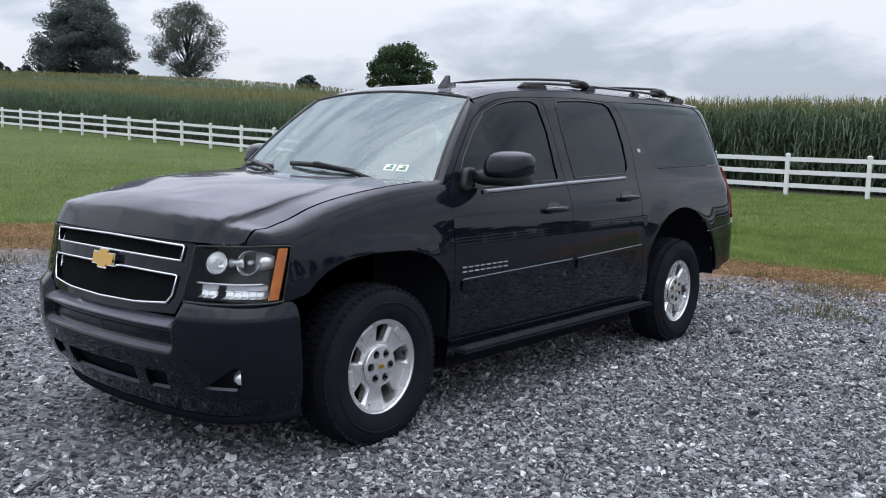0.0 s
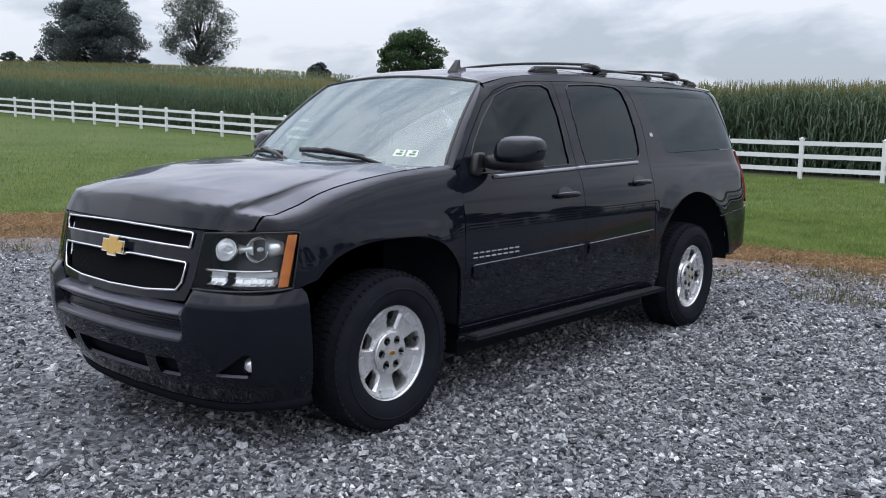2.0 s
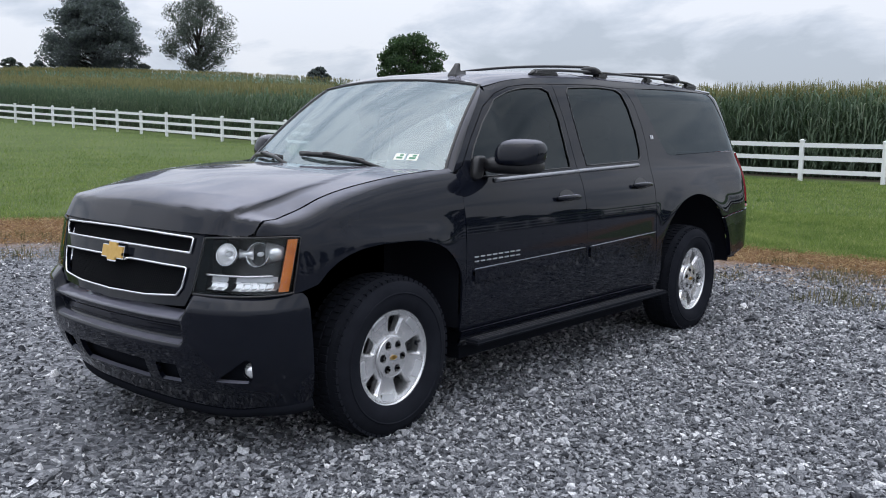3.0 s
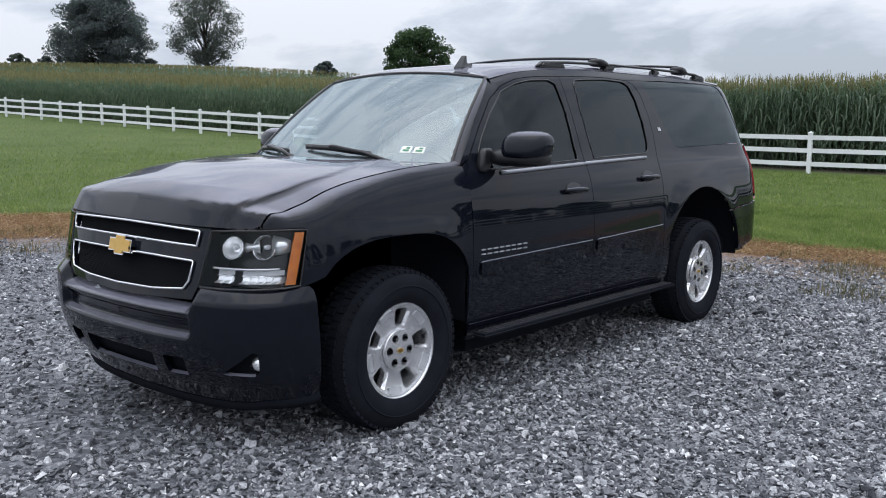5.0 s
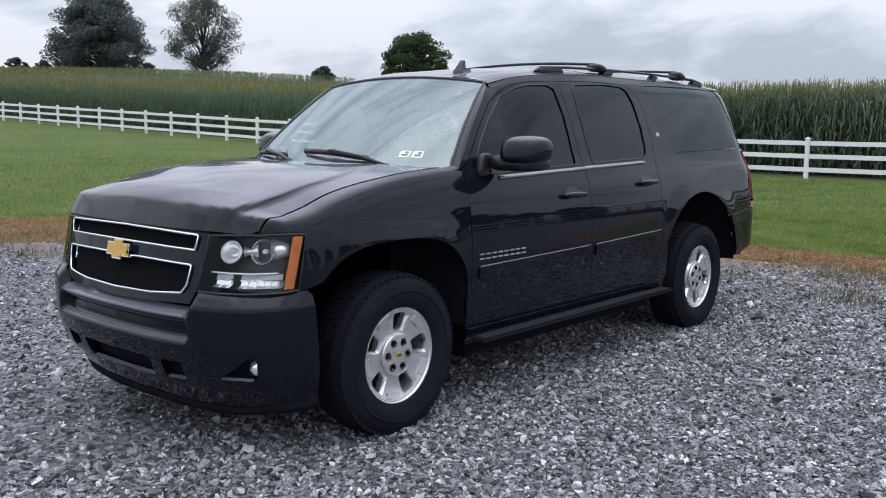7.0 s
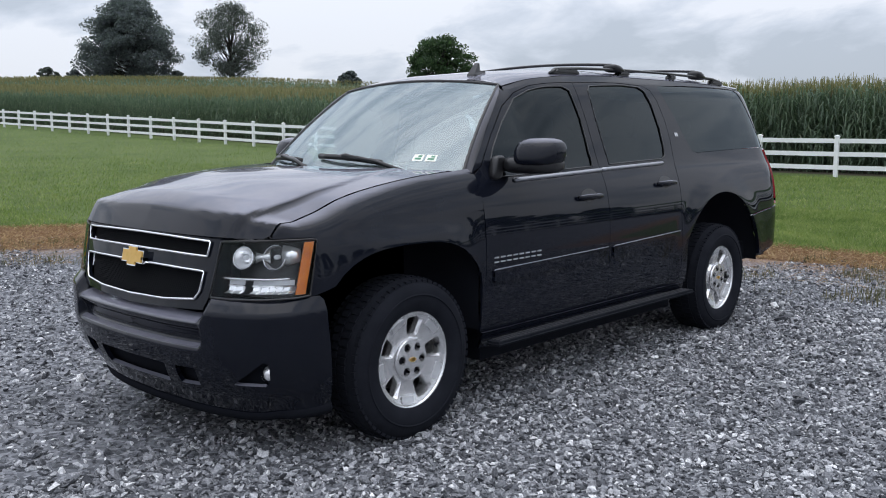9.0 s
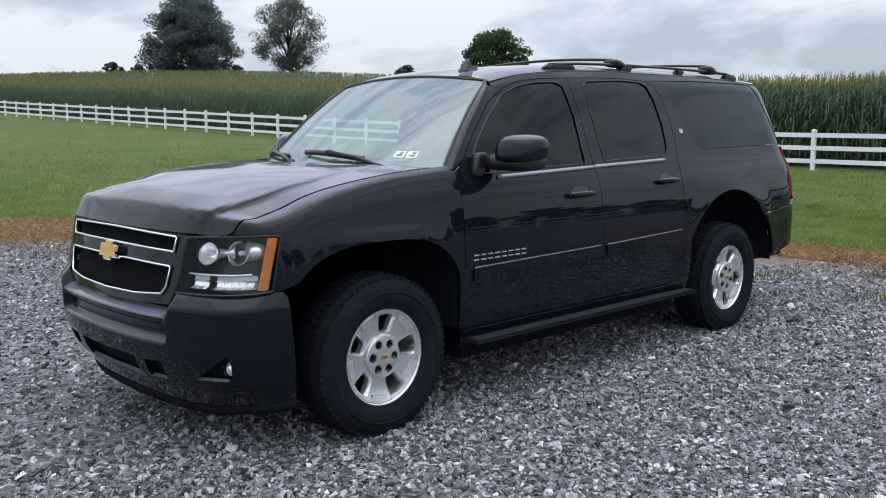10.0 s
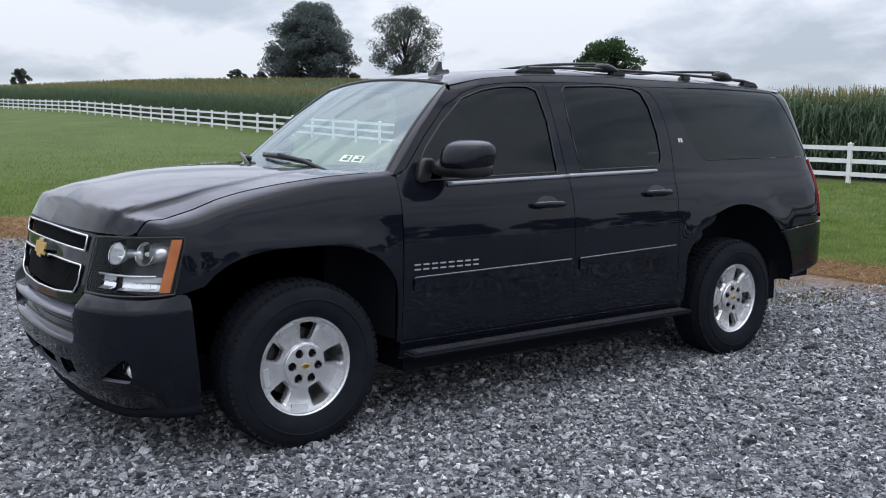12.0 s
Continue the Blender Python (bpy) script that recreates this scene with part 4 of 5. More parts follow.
# bumper
bum_x, bum_y = spline(_u, [-1.005, -0.995, -0.962, -0.905, -0.815, -0.700, -0.560, -0.42, -0.30]), spline(_u, [0, 0.3, 0.56, 0.75, 0.885, 0.955, 0.985, 0.995, 1.0])
bum_lo = spline([0.20, 0.30, 0.36, 0.42, 0.50, 0.56, 0.60], [0.19, 0.11, 0.065, 0.035, 0.012, 0.002, 0.0])
shelf_in = spline([-0.02, 0.0, 0.024, 0.032, 0.040, 0.050, 0.12], [0.140, 0.092, 0.020, 0.007, 0.0015, 0.0, 0.0])
shelf_out = spline([-0.02, 0.0, 0.050, 0.064, 0.076, 0.09, 0.14], [0.085, 0.060, 0.014, 0.004, 0.001, 0.0, 0.0])
# the middle's face lies back between the shelf and a lip below it
face_in = spline([0.50, 0.542, 0.552, 0.560, 0.576, 0.586, 0.63, 0.646, 0.664], [0.0, 0.0, 0.004, 0.012, 0.042, 0.046, 0.030, 0.014, 0.0])


def bumper_top(a):
    return 0.700 + 0.086 * ease((a - 2.04) / 0.30)


def bumper(u, z):
    s, a = (-1 if u < 0 else 1), abs(u)
    e = 0.01
    tx, ty = bum_x(a + e) - bum_x(max(0, a - e)), bum_y(a + e) - bum_y(max(0, a - e))
    n = math.hypot(tx, ty)
    mid = 1 - ease((a - 2.04) / 0.16)
    if z < 0.50:
        d = bum_lo(z)
    else:
        k = bumper_top(a) - z
        d = bum_lo(z) * (z < 0.60) + shelf_in(k) * mid + shelf_out(k) * (1 - mid) + face_in(min(z, 0.664)) * mid
    d *= 1 - 0.55 * ease((a - 4.2) / 2)
    x = bum_x(a) + ty / n * d
    return Vector((x, skew(x, s * (bum_y(a) - tx / n * d)), z))


car = thing("suv", (0, 0, 0), "black full-size SUV with silver alloy wheels parked on gravel", "car")

# ---- body panels ----
FD = [(0.545, 0.43), (1.74, 0.43), (1.74, 1.25), (1.755, 1.55), (1.752, 1.795), (1.5, 1.785), (1.3, 1.76), (1.15, 1.712), (1.0, 1.63), (0.80, 1.465), (0.63, 1.305), (0.552, 1.262)]
FDW = [(0.86, 1.247), (0.745, 1.247), (0.722, 1.27), (0.735, 1.345), (0.79, 1.408), (0.945, 1.543), (1.13, 1.675), (1.28, 1.728), (1.45, 1.757), (1.62, 1.763), (1.682, 1.738), (1.698, 1.58), (1.688, 1.44), (1.668, 1.274), (1.2, 1.260)]
RD = [(1.74, 0.43), (2.62, 0.43), (2.66, 0.56), (2.66, 1.0), (2.67, 1.2), (2.70, 1.30), (2.728, 1.42), (2.735, 1.55), (2.712, 1.69), (2.665, 1.765), (2.58, 1.80), (2.3, 1.81), (1.752, 1.795), (1.755, 1.55), (1.74, 1.25)]
RDW = [(1.862, 1.281), (1.865, 1.55), (1.885, 1.745), (1.92, 1.775), (2.32, 1.795), (2.515, 1.787), (2.578, 1.757), (2.617, 1.66), (2.626, 1.50), (2.612, 1.38), (2.585, 1.318), (2.53, 1.298)]
QP = [(2.62, 0.43), (2.745, 0.43)] + arc(3.302, 0.650, 172, 44) + [(4.25, 0.872), (4.30, 0.88), (4.285, 1.34), (4.47, 1.36), (4.47, 1.78), (4.30, 1.822), (3.6, 1.832), (2.58, 1.80), (2.665, 1.765), (2.712, 1.69), (2.735, 1.55), (2.728, 1.42), (2.70, 1.30), (2.67, 1.2), (2.66, 1.0), (2.66, 0.56)]
QW = [(2.80, 1.81), (3.3, 1.82), (4.08, 1.823), (4.13, 1.80), (4.22, 1.60), (4.295, 1.38), (4.275, 1.352), (3.07, 1.330), (3.01, 1.345), (2.945, 1.45), (2.875, 1.62), (2.79, 1.78)]
def wing_key(x, z):
    """The wing's key at a height near its front."""
    keys, pts = wing_section(x)
    at = spline(keys, [p[1] for p in pts])
    lo, hi = 0.82, keys[-1]
    for _ in range(30):
        m = (lo + hi) / 2
        lo, hi = (m, hi) if at(m) < z else (lo, m)
    return lo


FW = [(x, wing_key(x, 1.036)) for x in (-0.736, -0.72, -0.70, -0.67, -0.64, -0.61, -0.585)] + [(-0.568, 1.034), (-0.565, 1.01), (-0.585, 0.92), (-0.615, 0.80), (-0.615, 0.777)] + arc(-0.015, 0.572, 138, 5) + [(0.545, 0.43), (0.545, 0.95)] + [(x, wing_top(x)) for x in np.linspace(0.55, -0.73, 27)]
for s in (-1, 1):
    C, W = cabin(s), wing(s)
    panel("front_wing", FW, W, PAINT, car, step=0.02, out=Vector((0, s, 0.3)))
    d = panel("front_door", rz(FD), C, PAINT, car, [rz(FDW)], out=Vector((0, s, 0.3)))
    g = panel("window", rz(FDW), C, TINT if s < 0 else LIGHTTINT, d, thick=0.004, offset=-0.005, label="dark tinted glass", out=Vector((0, s, 0.3)), gap=-0.004)
    ring("window_seal", rz(FDW), C, 0.005, SATIN, d, 0.0, out=Vector((0, s, 0.3)))
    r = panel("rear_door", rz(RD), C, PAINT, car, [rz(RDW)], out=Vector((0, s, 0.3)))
    panel("window", rz(RDW), C, TINT, r, thick=0.004, offset=-0.005, label="dark tinted glass", out=Vector((0, s, 0.3)), gap=-0.004)
    ring("window_seal", rz(RDW), C, 0.005, SATIN, r, 0.0, out=Vector((0, s, 0.3)))
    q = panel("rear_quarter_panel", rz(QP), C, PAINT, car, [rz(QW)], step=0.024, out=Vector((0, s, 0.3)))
    panel("window", rz(QW), C, TINT, q, thick=0.004, offset=-0.003, label="dark tinted glass", out=Vector((0, s, 0.3)), gap=0.001)
    # pillar and roof rail
    top = [(4.30, ROOF_KEY), (1.105, ROOF_KEY), (1.085, ROOF_KEY - 0.05)]
    low = rz([(0.80, 1.465), (1.0, 1.63), (1.15, 1.712), (1.3, 1.76), (1.5, 1.785), (1.752, 1.795), (2.3, 1.81), (2.58, 1.80), (3.6, 1.832), (4.30, 1.822)])
    panel("pillar_and_roof_rail", rz([(0.53, 1.268), (0.63, 1.305)]) + low + top + rz([(1.07, 1.745), (0.80, 1.515)]), C, PAINT, car, out=Vector((0, s, 0.5)))
    # belt mouldings and seams
    for x0, x1, z0, z1, up in ((0.86, 1.735, 1.224, 1.249, d), (1.748, 2.52, 1.251, 1.270, r)):
        strip("belt_moulding", rz([(x0, z0), (x1, z1)]), C, 0.015, BELT, up, 0.002, "grey belt trim", out=Vector((0, s, 0.3)), flat=0.9)
    # side mouldings with a bright line
    for x0, x1, z0, z1, up in ((0.605, 1.708, 0.765, 0.782, d), (1.772, 2.625, 0.782, 0.805, r)):
        panel("side_moulding", rounded([(x0, z0 - 0.075), (x1, z1 - 0.075), (x1, z1 - 0.004), (x0, z0 - 0.004)], 0.012), C, PAINT, up, thick=0.012, offset=0.011, out=Vector((0, s, 0)), step=0.04)
        strip("bright_strip", [(x0 + 0.005, z0 - 0.001), (x1 - 0.005, z1 - 0.001)], C, 0.0026, BELT, up, 0.012, "thin bright metal strip", out=Vector((0, s, 0)))
    # door pulls
    for xc, zc, up in ((1.535, 1.098, d), (2.475, 1.138, r)):
        cup = panel("handle_cup", [(xc + 0.085 * math.cos(k * 0.3142), zc + 0.008 + 0.042 * math.sin(k * 0.3142)) for k in range(20)], C, SATIN, up, thick=0.0, offset=0.0015, out=Vector((0, s, 0)), step=0.02)
        pts = [C(xc - 0.125 + 0.25 * k / 8, zc + 0.003 * math.sin(k / 8 * 3.14)) + Vector((0, s * (0.012 + 0.028 * math.sin(math.pi * k / 8) ** 0.5), 0)) for k in range(9)]
        part("door_handle", tube(pts, [0.010, 0.014, 0.015, 0.015, 0.015, 0.015, 0.015, 0.014, 0.010], False, 8, 1.15), PAINT, up, "gloss black pull handle", True)
    # running board
    part("running_board", boxes((0.56, 2.74, s * 0.985 - 0.06, s * 0.985 + 0.045, 0.358, 0.384)), RUBBER, car, "black ribbed running board", bevel=0.012)
    for k in range(3):
        part("board_rib", boxes((0.60, 2.70, s * (0.965 + 0.026 * k) - 0.0025, s * (0.965 + 0.026 * k) + 0.0025, 0.384, 0.389)), RIB, car)
    panel("rocker_panel", [(0.55, 0.33), (2.74, 0.33), (2.74, 0.425), (0.55, 0.425)], C, PAINT, car, out=Vector((0, s, 0)), offset=-0.004)
    # letters as plain bars
    for k in range(8):
        x0 = 0.612 + 0.0535 * k
        for z0, z1 in ((0.797, 0.8045), (0.8215, 0.829)):
            panel("badge_bar", [(x0, z0), (x0 + 0.036, z0), (x0 + 0.036, z1), (x0, z1)], C, BADGE, d, thick=0.004, offset=0.004, gap=0.0, step=0.03, out=Vector((0, s, 0)))
    for k in range(2):
        x0 = 2.812 + 0.024 * k
        panel("badge_letter", rz([(x0, 1.448), (x0 + 0.017, 1.448), (x0 + 0.017, 1.474), (x0, 1.474)]), C, BADGE, q, thick=0.004, offset=0.004, gap=0.0, step=0.02, out=Vector((0, s, 0)))
    # tail lamp
    t = panel("tail_lamp", [(4.292, 0.885), (4.47, 0.885), (4.47, 1.355), (4.287, 1.335)], C, RED, car, offset=0.012, thick=0.03, out=Vector((0.5, s, 0)), label="tall red tail lamp")
    # rear bumper side
    RB = [(4.25, 0.870), (4.48, 0.872), (4.48, 0.62), (4.25, 0.55), (3.97, 0.49)] + arc(3.302, 0.650, 11, 43, 10)
    panel("rear_bumper", RB, C, PAINT, car, offset=0.012, thick=0.03, out=Vector((0.3, s, 0)))
    # wing liners and dark wheel wells
    for cx, w in ((-0.015, 0.605), (3.302, 0.675)):
        lines = []
        for yy in (0.94, 0.60):
            lines.append([Vector((x, s * yy, z)) for x, z in arc(cx, w, 6, 174)])
        lines.append([Vector((x, s * 0.60, z)) for x, z in arc(cx, 0.1, 6, 174)])
        loft("wheel_well", lines, DARK, car)

# roof
rf = [(1.06 + 0.045 * (y / 0.6) ** 2, y) for y in np.linspace(-0.6, 0.6, 19)]
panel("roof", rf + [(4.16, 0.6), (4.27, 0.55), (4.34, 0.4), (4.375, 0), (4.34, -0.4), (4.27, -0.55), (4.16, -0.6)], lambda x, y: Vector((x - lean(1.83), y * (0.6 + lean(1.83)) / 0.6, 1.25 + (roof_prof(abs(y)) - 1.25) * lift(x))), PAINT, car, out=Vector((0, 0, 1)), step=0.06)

# bonnet
hf = [(nose_edge(abs(y)) + 0.002, y) for y in np.linspace(-0.82, 0.82, 33)]
hs = [(x, seam_y(x) - 0.001) for x in np.linspace(-0.737, 0.42, 24)]
hood_poly = hf + hs + [(0.13 + 0.29 * (y / 0.838) ** 2, y) for y in np.linspace(0.81, -0.81, 15)] + [(x, -y) for x, y in hs[::-1]]
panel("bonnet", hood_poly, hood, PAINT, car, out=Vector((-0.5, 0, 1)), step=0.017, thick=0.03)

# lip that closes the bonnet onto the lamps
lip = [-0.84 + 1.68 * k / 40 for k in range(41)]
loft("bonnet_lip", [[Vector((nose_edge(abs(y)) + 0.004, skew(-0.8, y), hood(nose_edge(abs(y)) + 0.003, y).z - 0.002)) for y in lip], [Vector((nose_edge(abs(y)) + 0.012, skew(-0.8, y), 1.026)) for y in lip]], PAINT, car)

# windscreen, laid between the cowl and the roof
def screen(a, w):
    b = Vector((0.20 + 0.31 * a * a, 0.835 * a, 1.262 + 0.012 * (1 - a * a)))
    t = Vector((0.990 + 0.045 * a * a, 0.648 * a, 1.797 - 0.042 * a * a))
    return b.lerp(t, w) + Vector((-0.66, 0, 0.75)) * 0.10 * w * (1 - w)


scr = loft("windscreen", [[screen(a, w) for a in np.linspace(-1, 1, 49)] for w in np.linspace(0, 1, 33)], SCREEN, car, "sky-reflecting windscreen")
ring("screen_seal", [(a, 0.0) for a in np.linspace(-1, 1, 15)] + [(1, w) for w in np.linspace(0.1, 0.9, 9)] + [(a, 1.0) for a in np.linspace(1, -1, 15)] + [(-1, w) for w in np.linspace(0.9, 0.1, 9)], screen, 0.010, SATIN, scr, out=Vector((-0.6, 0, 0.7)))
for s in (-1, 1):
    C = cabin(s)
    edge = rz([(0.53, 1.268), (0.66, 1.385), (0.80, 1.515), (0.94, 1.632), (1.07, 1.745)])
    edge = dense(edge, 0.06, False)
    outer = [C(p.x, p.y) for p in edge]
    inner = [screen(s, k / (len(edge) - 1)) for k in range(len(edge))]
    loft("pillar_face", [outer, [a.lerp(b, 0.5) + Vector((-0.008, 0, 0.006)) for a, b in zip(outer, inner)], inner], PAINT, car)
    # corner by the pillar's foot
    loft("cowl_corner", [[Vector((0.40, s * 0.838, hood_edge(0.40))), Vector((0.47, s * 0.852, 1.285)), Vector((0.55, s * 0.885, 1.275))], [Vector((0.42, s * 0.80, 1.250)), Vector((0.50, s * 0.82, 1.258)), Vector((0.56, s * 0.86, 1.26))]], PAINT, car)
cow = [0.80 * k / 8 for k in range(-8, 9)]
loft("cowl", [[Vector((0.10 + 0.29 * (y / 0.838) ** 2, y, 1.225)) for y in cow], [Vector((0.16 + 0.29 * (y / 0.838) ** 2, y, 1.235)) for y in cow], [Vector((0.23 + 0.31 * (y / 0.835) ** 2, y * 1.02, 1.262 + 0.01)) for y in cow]], PLASTIC, car, "matt black plastic cowl")

# nose panel with two openings
UP = [(-2.02, 1.018), (-1.0, 1.026), (0, 1.029), (1.0, 1.026), (2.02, 1.018), (1.98, 0.953), (1.0, 0.957), (0, 0.958), (-1.0, 0.957), (-1.98, 0.953)]
LO = [(-1.97, 0.888), (-1.0, 0.893), (0, 0.894), (1.0, 0.893), (1.97, 0.888), (1.93, 0.80), (1.80, 0.765), (1.0, 0.748), (0, 0.742), (-1.0, 0.748), (-1.80, 0.765), (-1.93, 0.80)]
AHEAD = Vector((-1, 0, 0.1))
NP = [(u, 1.041 - 0.004 * abs(u) / 2) for u in np.linspace(-2.4, 2.4, 17)] + [(2.28, 0.79), (2.1, 0.72), (0, 0.70), (-2.1, 0.72), (-2.28, 0.79)]
nosep = panel("nose_panel", NP, nose, PAINT, car, [UP, LO], out=AHEAD, step=0.06)
for nm, hole in (("upper", UP), ("lower", LO)):
    gr = ring("grille_surround", hole, nose, 0.0062, CHROME, car, 0.006, "bright chrome grille surround", 0.05, AHEAD)
    bm = bmesh.new()
    lo, hi = (0.955, 1.026) if nm == "upper" else (0.745, 0.892)
    for i in range(-66, 67):
        for sg in (-1, 1):
            # diagonal wires of the lattice
            pts = []
            for k in range(6):
                z = lo + (hi - lo) * k / 5
                u = i * 0.058 + sg * (z - 0.9) * 3.2
                if abs(u) < (2.0 if nm == "upper" else 1.95):
                    pts.append(nose(u, z) + Vector((0.022, 0, 0)))
            if len(pts) > 1:
                b2 = tube(pts, 0.0026, False, 4)
                me = bpy.data.meshes.new("wire")
                b2.to_mesh(me)
                b2.free()
                bm.from_mesh(me)
                bpy.data.meshes.remove(me)
    part("grille_mesh", bm, GRILLE, gr, "black lattice mesh")
loft("grille_backing", [[nose(u / 4, 0.72) + Vector((0.07, 0, 0)) for u in range(-9, 10)], [nose(u / 4, 1.05) + Vector((0.07, 0, 0)) for u in range(-9, 10)]], DARK, car)
# badge: a plain gold cross-shaped plate with a bright rim
plate = [(-0.30, 0.885), (-0.12, 0.885), (-0.12, 0.872), (0.12, 0.872), (0.12, 0.885), (0.30, 0.885), (0.30, 0.937), (0.12, 0.937), (0.12, 0.953), (-0.12, 0.953), (-0.12, 0.937), (-0.30, 0.937)]
bad = panel("front_badge", [(u * 1.12, 0.912 + (z - 0.912) * 1.16) for u, z in plate], nose, CHROME, car, thick=0.03, offset=0.026, gap=0.0, out=AHEAD, step=0.03)
panel("badge_face", plate, nose, GOLD, bad, thick=0.006, offset=0.031, gap=0.0, out=AHEAD, step=0.03, label="plain gold plate")

# front bumper
BP = [(-6.35, 0.30), (-5.9, 0.27), (-4.5, 0.245), (-2.5, 0.235), (0, 0.23), (2.5, 0.235), (4.5, 0.245), (5.9, 0.27), (6.35, 0.30), (6.15, 0.55), (6.02, 0.765)] + [(u, bumper_top(abs(u)) - 0.001) for u in np.linspace(5.9, -5.9, 61)] + [(-6.02, 0.765), (-6.15, 0.55)]
IN = [(-1.0, 0.36), (1.0, 0.36), (1.05, 0.455), (-1.05, 0.455)]
IN2 = [(1.35, 0.37), (1.9, 0.375), (1.9, 0.46), (1.35, 0.455)]
FOG = [(2.95, 0.405), (3.95, 0.402), (4.10, 0.425), (4.08, 0.505), (3.90, 0.515)]
holes = [rounded(IN, 0.03), rounded(IN2, 0.03), rounded([(-u, z) for u, z in IN2], 0.03), rounded(FOG, 0.03), rounded([(-u, z) for u, z in FOG], 0.03)]
FINE = 5.0
fb = panel("front_bumper", [(u / 2, z * FINE) for u, z in BP], lambda u, z: bumper(u * 2, z / FINE), PAINT, car, [[(u / 2, z * FINE) for u, z in h] for h in holes], step=0.04, thick=0.02, gap=0.004)
strip("air_dam", [(-6.4, 0.262), (-3.0, 0.232), (0, 0.222), (3.0, 0.232), (6.4, 0.262)], bumper, 0.025, DARK, fb, -0.01, step=0.2, flat=1.3)
loft("bumper_backing", [[bumper(u / 2, z) + Vector((0.045, 0, 0)) for u in range(-9, 10)] for z in (0.24, 0.40, 0.56)], DARK, fb)
for s in (-1, 1):
    pod = panel("fog_lamp", [(s * 3.88 + 0.12 * math.cos(k * 0.3927), 0.458 + 0.044 * math.sin(k * 0.3927)) for k in range(16)], bumper, CLEAR, car, thick=0.003, gap=0, offset=-0.022, step=0.03, label="round clear fog lamp")
    c = bumper(s * 3.80, 0.458) + Vector((0.056, 0, 0))
    bm = bmesh.new()
    bmesh.ops.create_uvsphere(bm, u_segments=14, v_segments=8, radius=0.038, matrix=Matrix.Translation(c))
    part("reflector", bm, REFLECTOR, pod, "bright reflector bowl", True)

# headlamps
HL = [(2.42, 1.022), (3.2, 1.027), (4.5, 1.030), (5.6, 1.030), (5.97, 1.026), (6.0, 0.98), (6.0, 0.79), (5.2, 0.784), (3.2, 0.779), (2.28, 0.779)]


def bowl(c, d, r, depth):
    """A concave reflector that opens along d."""
    bm = bmesh.new()
    q = d.to_track_quat("Z", "Y").to_matrix()
    rings = []
    for i in range(6):
        a = i / 5 * 1.5
        rr, zz = r * math.sin(a) / math.sin(1.5), -depth * math.cos(a)
        rings.append([bm.verts.new(c + q @ Vector((rr * math.cos(k * 0.3491), rr * math.sin(k * 0.3491), zz))) for k in range(18)] if i else [bm.verts.new(c + q @ Vector((0, 0, -depth)))])
    for i in range(5):
        for k in range(18):
            if i == 0:
                bm.faces.new((rings[0][0], rings[1][k], rings[1][(k + 1) % 18]))
            else:
                bm.faces.new((rings[i][k], rings[i + 1][k], rings[i + 1][(k + 1) % 18], rings[i][(k + 1) % 18]))
    return bm


